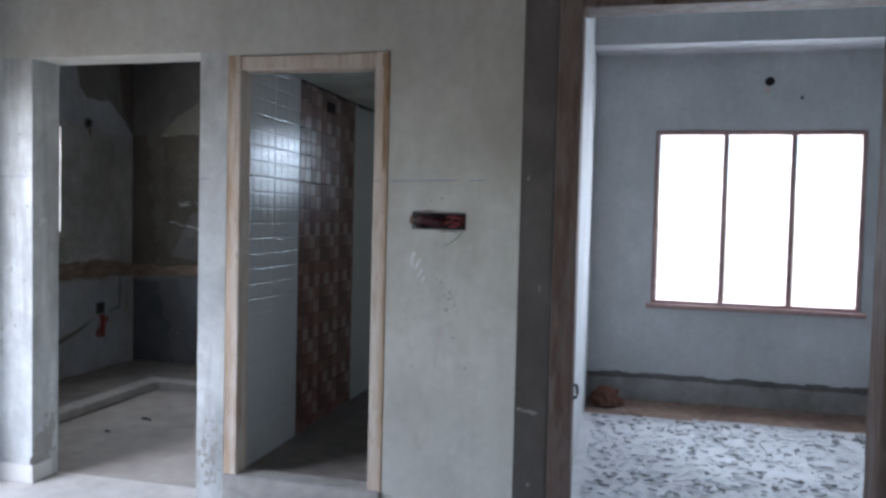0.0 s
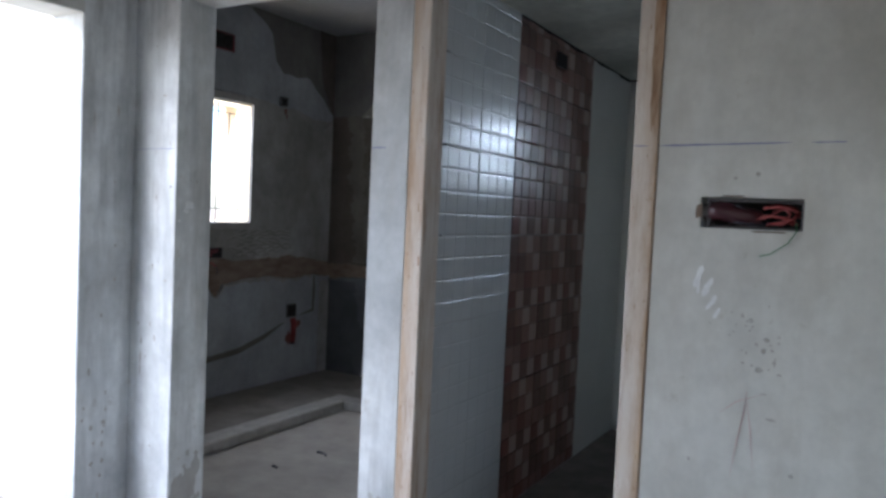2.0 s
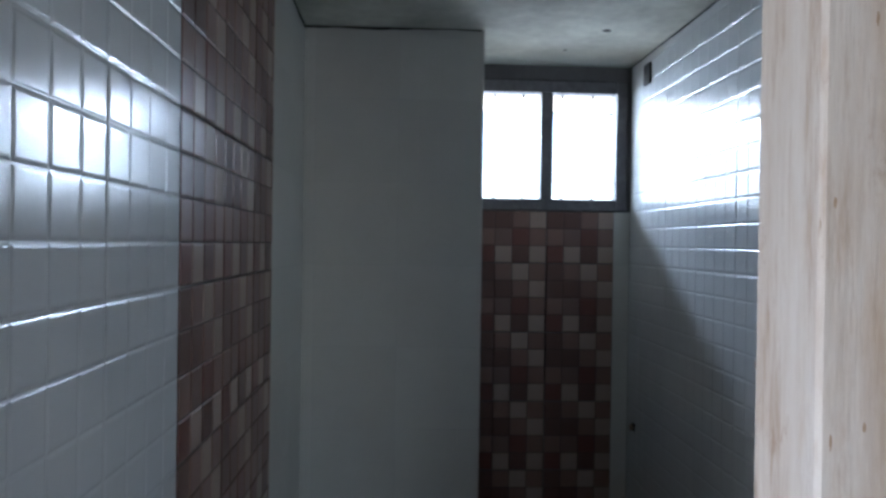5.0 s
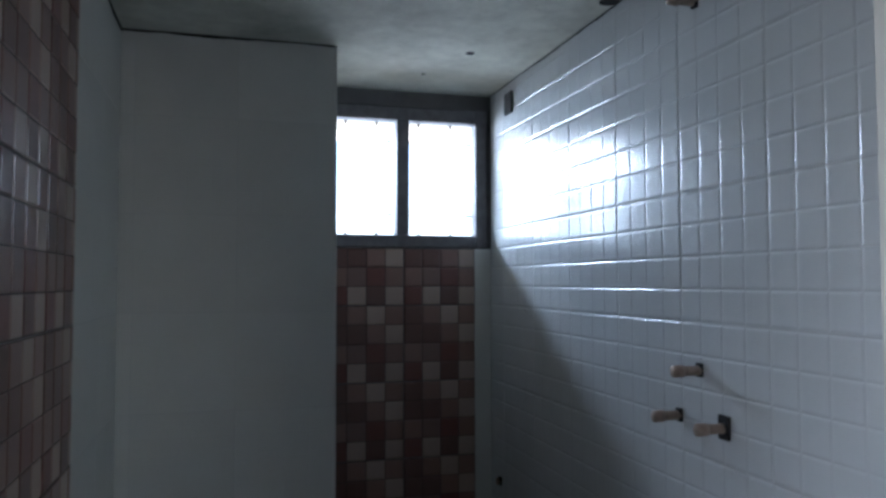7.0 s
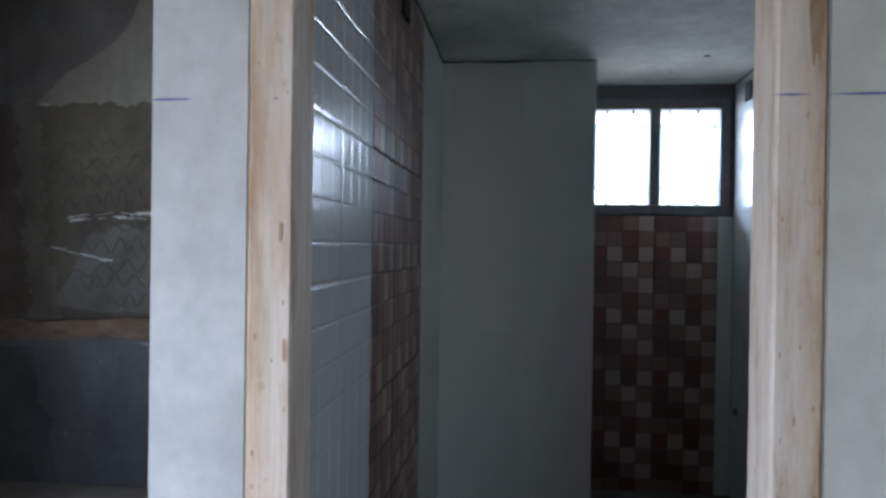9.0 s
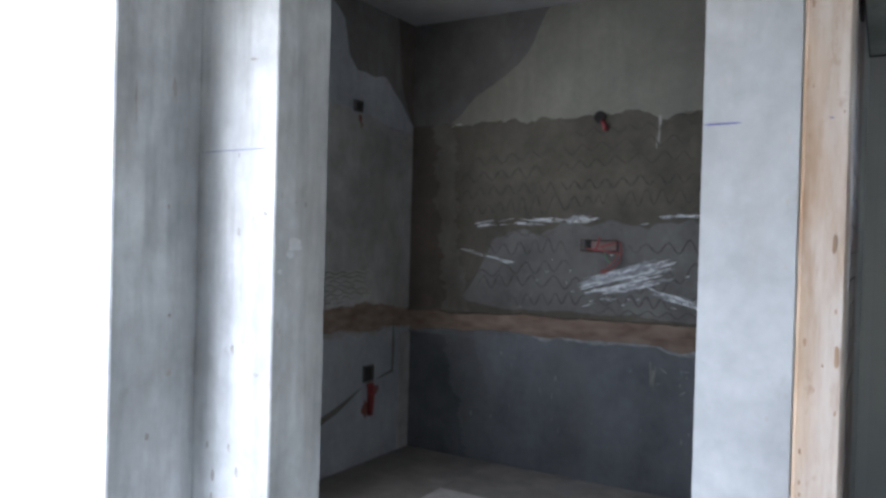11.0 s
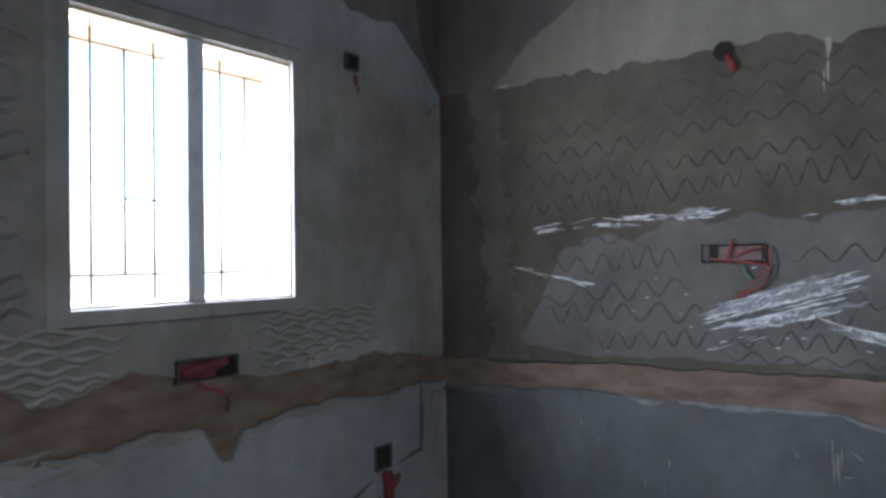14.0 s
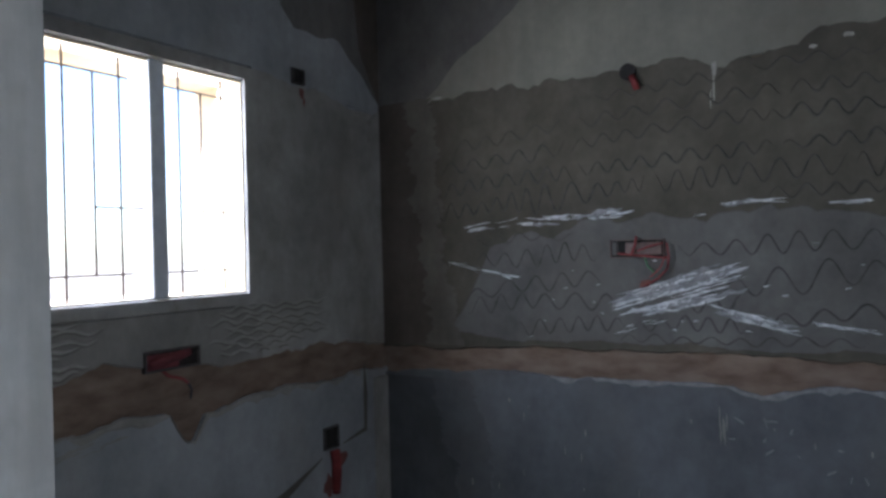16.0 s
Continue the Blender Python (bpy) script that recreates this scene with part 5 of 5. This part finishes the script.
for owner, x0, x1, y0, y1 in ((wall_divider, BATH_W - 0.011, BATH_W - 0.0017, FRONT_BACK + 0.002, 4.139), (wall_divider, BATH_W - 0.011, BATH_W - 0.0008, 5.021, 5.65),
                              (bath_pier, BATH_W, -1.178, 5.6508, 5.661), (bath_pier, -1.181, -1.1708, 5.6508, 6.16), (wall_bedroom, BATH_E + 0.0017, BATH_E + 0.011, FRONT_BACK + 0.002, 6.16)):
    part("grout", span(x0, x1, y0, y1, BF, BC - 0.002, 0), GROUT_WHITE, owner, "white grout in the joints")
tile_field(wall_divider, "west", BATH_W, 3.51, 4.14, BF, BC, (3.52, Z0))
tile_field(wall_divider, "west", BATH_W, 4.14, 5.02, BF, BC, (4.14, Z0), True)
tile_field(wall_divider, "west", BATH_W, 5.02, 5.652, BF, BC, (5.02, Z0), plain=True)
tile_field(bath_pier, "north", 5.65, BATH_W, -1.17, BF, BC, (-1.79, Z0), plain=True)
tile_field(bath_pier, "east", -1.17, 5.65, 6.16, BF, BC, (5.65, Z0), plain=True)
tile_field(wall_bath_north, "north", 6.16, -1.17, -0.512, BF, 1.528, (-1.127, Z0), True)
tile_field(wall_bath_north, "north", 6.16, -0.512, BATH_E, BF, 1.528, (-0.512, Z0), plain=True)
tile_field(wall_bedroom, "east", BATH_E, 3.51, 6.16, BF, BC, (3.525, Z0))


# ---- marks on the walls ----
def wall_marks():
    put = on_wall("north", FRONT)
    line = lambda a, b, z0, z1, w=0.0026: strip(put, [(a + (b - a) * k / 20, z0 + (z1 - z0) * k / 20) for k in range(21)], w, 0.0016)
    v, f = join([line(-1.072, -0.74, 1.576, 1.582), line(-0.70, -0.62, 1.5825, 1.583, 0.002), line(-2.010, -1.951, 1.5755, 1.576), line(-3.208, -2.957, 1.575, 1.578, 0.0016)])
    mesh_ob("chalk_line", v, f, INK, wall_front, "blue snapped chalk line")
    put2 = on_wall("north", FRONT - 0.003)
    v, f = join([strip(put2, [(a, 1.5755), ((a + b) / 2, 1.5757), (b, 1.576)], 0.003, 0.0012) for a, b in ((-1.826, -1.819), (-1.14, -1.09))])
    mesh_ob("chalk_line", v, f, INK, bath_door, "blue chalk tick")
    v, f = join([strip(put, [(-0.871, 0.888), (-0.83, 0.925), (-0.77, 0.952)], 0.003, 0.0016), strip(put, [(-0.808, 0.96), (-0.812, 0.9), (-0.825, 0.82), (-0.838, 0.72)], 0.003, 0.0016),
                 strip(put, [(-0.81, 0.95), (-0.795, 0.86), (-0.782, 0.75)], 0.003, 0.0016), strip(put, [(-0.86, 0.56), (-0.85, 0.45), (-0.86, 0.36)], 0.003, 0.0016), strip(put, [(-1.99, 1.41), (-1.92, 1.42)], 0.003, 0.0016)])
    mesh_ob("pencil_mark", v, f, PENCIL, wall_front, "faint red pencil strokes")
    rnd = random.Random(8)
    dents = [(-0.808, 1.134, 0.013, 0.017), (-0.83, 1.145, 0.012, 0.012), (-0.77, 1.088, 0.016, 0.016), (-0.75, 1.034, 0.012, 0.014), (-0.784, 1.012, 0.022, 0.018), (-0.736, 1.005, 0.014, 0.008), (-0.815, 1.504, 0.012, 0.014), (-0.867, 1.493, 0.01, 0.01),
             (-0.775, 1.06, 0.014, 0.022), (-0.695, 0.758, 0.014, 0.012), (-0.941, 0.753, 0.01, 0.012), (-0.749, 0.89, 0.028, 0.008), (-0.77, 0.952, 0.02, 0.006)]
    dents += [(rnd.gauss(-0.78, 0.03), rnd.gauss(1.06, 0.045), rnd.uniform(0.004, 0.011), rnd.uniform(0.004, 0.01)) for _ in range(20)] + [(rnd.gauss(-0.86, 0.03), rnd.gauss(1.12, 0.03), rnd.uniform(0.003, 0.008), rnd.uniform(0.003, 0.008)) for _ in range(9)]
    blots("dent", put, dents, CHIP_DARK, wall_front, "small dark dents")
    v, f = join([strip(put, [(u + (w - u) * k / 8 + 0.004 * noise.noise((k, u * 40, 1)), z + (y - z) * k / 8) for k in range(9)], width, 0.0014 + 0.0001 * n)
                 for n, (u, z, w, y, width) in enumerate(((-0.952, 1.205, -0.935, 1.265, 0.016), (-0.932, 1.185, -0.908, 1.235, 0.014), (-0.92, 1.15, -0.895, 1.19, 0.012), (-0.945, 1.19, -0.94, 1.23, 0.008), (-0.9, 1.13, -0.885, 1.16, 0.009)))])
    mesh_ob("white_smear", v, f, CHIP_WHITE, wall_front, "white putty smears")
    # pillar beside the kitchen opening
    left = [(rnd.uniform(-3.15, -2.98), rnd.uniform(0.15, 2.1), rnd.uniform(0.003, 0.008), rnd.uniform(0.005, 0.02)) for _ in range(16)]
    left += [(-3.069, 1.381, 0.012, 0.02), (-3.082, 1.1, 0.014, 0.03), (-2.985, 1.426, 0.02, 0.012), (-3.087, 0.865, 0.012, 0.02), (-3.059, 0.809, 0.014, 0.028), (-3.14, 0.79, 0.012, 0.04), (-3.143, 0.72, 0.012, 0.07), (-3.144, 0.67, 0.01, 0.05), (-3.032, 1.788, 0.03, 0.008), (-3.003, 1.048, 0.02, 0.014), (-3.16, 0.86, 0.012, 0.02)]
    blots("dent", put, left, CHIP_DARK, wall_front)
    side = on_wall("west", HALL_W)
    west = [(3.319, 1.041, 0.016, 0.02), (3.317, 1.178, 0.01, 0.014), (3.262, 0.898, 0.012, 0.02), (3.319, 1.722, 0.014, 0.05), (3.213, 0.678, 0.016, 0.035), (3.309, 1.437, 0.008, 0.012)]
    west += [(rnd.uniform(3.18, 3.3), rnd.uniform(0.12, 0.62), rnd.uniform(0.008, 0.02), rnd.uniform(0.01, 0.03)) for _ in range(14)]
    blots("dent", side, west, CHIP_DARK, wall_west, "small dark dents")
    v, f = strip(side, [(3.215, 1.72), (3.213, 1.68), (3.216, 1.62)], 0.006, 0.001)
    mesh_ob("scratch", v, f, CHIP_DARK, wall_west, "upright dark scratch")
    pier = on_wall("north", PIER)
    blots("pale_smear", pier, [(-0.318, 0.80, 0.05, 0.012), (-0.30, 0.795, 0.035, 0.018), (-0.345, 0.805, 0.02, 0.01), (-0.31, 0.56, 0.012, 0.016), (-0.335, 1.55, 0.008, 0.02), (-0.29, 1.2, 0.006, 0.03)], CHIP_DARK, wall_pier, "pale smears on the bare cement")
    jam = on_wall("west", -2.957)
    blots("white_smear", jam, [(3.468, 1.355, 0.06, 0.04), (3.455, 1.33, 0.03, 0.02), (3.42, 1.29, 0.016, 0.016)], CHIP_WHITE, wall_front)
    blots("dent", jam, [(3.505, 1.452, 0.01, 0.018), (3.47, 1.455, 0.005, 0.008)], CHIP_DARK, wall_front)
    blots("mortar_patch", put, [(-0.8, 0.13, 0.22, 0.03), (-0.62, 0.12, 0.12, 0.04), (-0.5, 0.11, 0.2, 0.03), (-1.97, 0.3, 0.03, 0.09), (-1.92, 0.25, 0.035, 0.12)], STAIN, wall_front, "grey mortar smears at the foot")
    blots("mortar_patch", jam, [(3.46, 0.15, 0.12, 0.1), (3.42, 0.12, 0.1, 0.06), (3.5, 0.19, 0.09, 0.17), (3.54, 0.27, 0.05, 0.11), (3.45, 0.2, 0.07, 0.12)], STAIN, wall_front)
    # splashes of mortar where it was mixed on the floor
    splash = [(rnd.gauss(-1.93, 0.03), 0.1 + abs(rnd.gauss(0, 0.17)), rnd.uniform(0.006, 0.03), rnd.uniform(0.01, 0.05)) for _ in range(34)]
    splash += [(rnd.uniform(-1.05, -0.45), 0.09 + abs(rnd.gauss(0, 0.03)), rnd.uniform(0.01, 0.05), rnd.uniform(0.006, 0.025)) for _ in range(34)]
    blots("mortar_splash", put, splash, STAIN, wall_front, "grey mortar splashes at the foot")
    blots("mortar_splash", jam, [(rnd.uniform(3.43, 3.57), 0.1 + abs(rnd.gauss(0, 0.12)), rnd.uniform(0.008, 0.03), rnd.uniform(0.01, 0.04)) for _ in range(18)], STAIN, wall_front)

    # brown scuffs along the edges that barrows rub
    rub = []
    for edge_x, side in ((-2.012, 1), (-1.868, -1), (-2.955, -1), (HALL_W, 1)):
        rub += [(edge_x + side * (0.012 + 0.035 * rnd.random() ** 3), rnd.choice((rnd.uniform(0.1, 0.6), rnd.uniform(0.1, 2.1))), rnd.uniform(0.002, 0.006), rnd.uniform(0.006, 0.02)) for _ in range(12)]
    blots("scuff", put, rub, SCUFF, wall_front, "brown scuffs along the edges")
    blots("scuff", jam, [(3.416 + 0.04 * rnd.random() ** 2, rnd.uniform(0.1, 2.0), rnd.uniform(0.003, 0.008), rnd.uniform(0.008, 0.03)) for _ in range(10)], SCUFF, wall_front)


wall_marks()


# ---- bedroom ----
def flakes():
    """Loose chips that lie thickly over the bedroom floor."""
    rnd = random.Random(3)
    verts, faces, ids = [], [], []
    for k in range(4200):
        x, y = rnd.uniform(-0.2, 2.2), 2.8 + 2.98 * rnd.random() ** 1.6
        s, n = rnd.uniform(0.01, 0.036), rnd.randint(4, 6)
        turn, tip = rnd.uniform(0, 6.28), rnd.uniform(-0.14, 0.14)
        z = 0.002 + rnd.uniform(0, 0.008) + s * abs(tip)
        b = len(verts)
        for h in (0.0, 0.004):
            for i in range(n):
                a = turn + 2 * math.pi * i / n
                r = s * (0.7 + 0.3 * math.sin(k * 3.1 + i * 2.3))
                verts.append((x + r * math.cos(a), y + 0.7 * r * math.sin(a), z + h + r * math.cos(a) * tip))
        faces.append(tuple(b + n + i for i in range(n)))
        faces += [(b + i, b + (i + 1) % n, b + n + (i + 1) % n, b + n + i) for i in range(n)]
        ids += [1 if rnd.random() < 0.27 else 0] * (n + 1)
    ob = mesh_ob("floor_flakes", verts, faces, [RUBBLE_A, RUBBLE_B])
    ob.data.polygons.foreach_set("material_index", ids)
    tagged(ob, "loose pale and dark flakes strewn over the bedroom floor", "rubble", "", "stuff")


flakes()
coat("earth_strip", "north", 6.159, BED_W + 0.001, 2.6, lambda u: 0.0, ragged(0.235, 0.02, 4, 3), 0.012, CEMENT, wall_bed_north, "dark mortar band at the wall foot")
coat("mortar_line", "north", 6.158, BED_W + 0.001, 2.6, ragged(0.205, 0.012, 4, 3), ragged(0.25, 0.02, 5, 8), 0.016, CEMENT_DARK, wall_bed_north, "darker ragged top of the mortar band")
blots("dent", on_wall("west", BED_W), [(3.95, 0.34, 0.1, 0.03), (4.05, 0.33, 0.05, 0.045), (3.9, 0.31, 0.06, 0.02)], CHIP_DARK, wall_bedroom, "dark scrape near the floor")
verts, faces = [], []
for i in range(30):
    for j in range(6):
        x, f = BED_W + 0.01 + i * 0.098, j / 5
        verts.append((x, 5.79 + 0.05 * (x > 0.6) + 0.03 * noise.noise((x * 3, 1, 0)) + f * 0.31, 0.003 + (0.05 * f * f + 0.012 * noise.noise((x * 6, f * 4, 2))) * (1 if j else 0)))
for i in range(29):
    faces += [(6 * i + j, 6 * i + 6 + j, 6 * i + 7 + j, 6 * i + 1 + j) for j in range(5)]
tagged(mesh_ob("earth_spill", verts, faces, EARTH, smooth=True), "brown earth left along the foot of the bedroom wall", "earth", "", "stuff")


def heap(label, x, y, r, h, material):
    """A small uneven heap."""
    bm = bmesh.new()
    bmesh.ops.create_icosphere(bm, subdivisions=3, radius=1)
    for v in bm.verts:
        k = 1 + 0.28 * noise.noise(v.co * 2.6) + 0.12 * noise.noise(v.co * 7)
        v.co = Vector((v.co.x * r * k, v.co.y * r * 0.8 * k, max(0.0, v.co.z * h * k)))
    ob = part("earth_clod", bm, material, None)
    ob.location = (x, y, 0.03)
    return tagged(ob, label, "earth clod")


heap("small clod of reddish brown earth in the bedroom corner", -0.12, 6.0, 0.12, 0.13, RED_EARTH)


def offcut(x, y, length, turn):
    """A bent bit of dark cable dropped on the kitchen floor."""
    c, n = math.cos(turn), math.sin(turn)
    pts = [(x + c * length * k / 6 - n * 0.16 * length * math.sin(k / 6 * math.pi), y + n * length * k / 6 + c * 0.16 * length * math.sin(k / 6 * math.pi), 0.0055) for k in range(7)]
    return tagged(part("cable_offcut", rod(pts, 0.006), WIRE_BLACK, None), "short dark bent offcut lying on the dusty floor", "cable offcut", "offcuts on the kitchen floor")


offcut(-3.17, 4.6, 0.075, -0.25)
offcut(-3.21, 4.28, 0.035, -0.1)

hole = tagged(new("conduit_outlet"), "round dark lamp outlet above the bedroom window", "electrical outlet")
put = on_wall("north", 6.16)
part("ring", rod([put(0.977, -0.02, 2.482), put(0.977, 0.004, 2.482)], 0.034, 16), BLACK, hole, "dark round hole")
blots("red_mark", put, [(0.965, 2.42, 0.03, 0.07)], PENCIL, hole, "faded red smear")
hole = tagged(new("conduit_outlet"), "small dark screw hole in the bedroom wall", "electrical outlet")
part("ring", rod([put(1.2, -0.01, 2.36), put(1.2, 0.003, 2.36)], 0.012, 12), BLACK, hole)
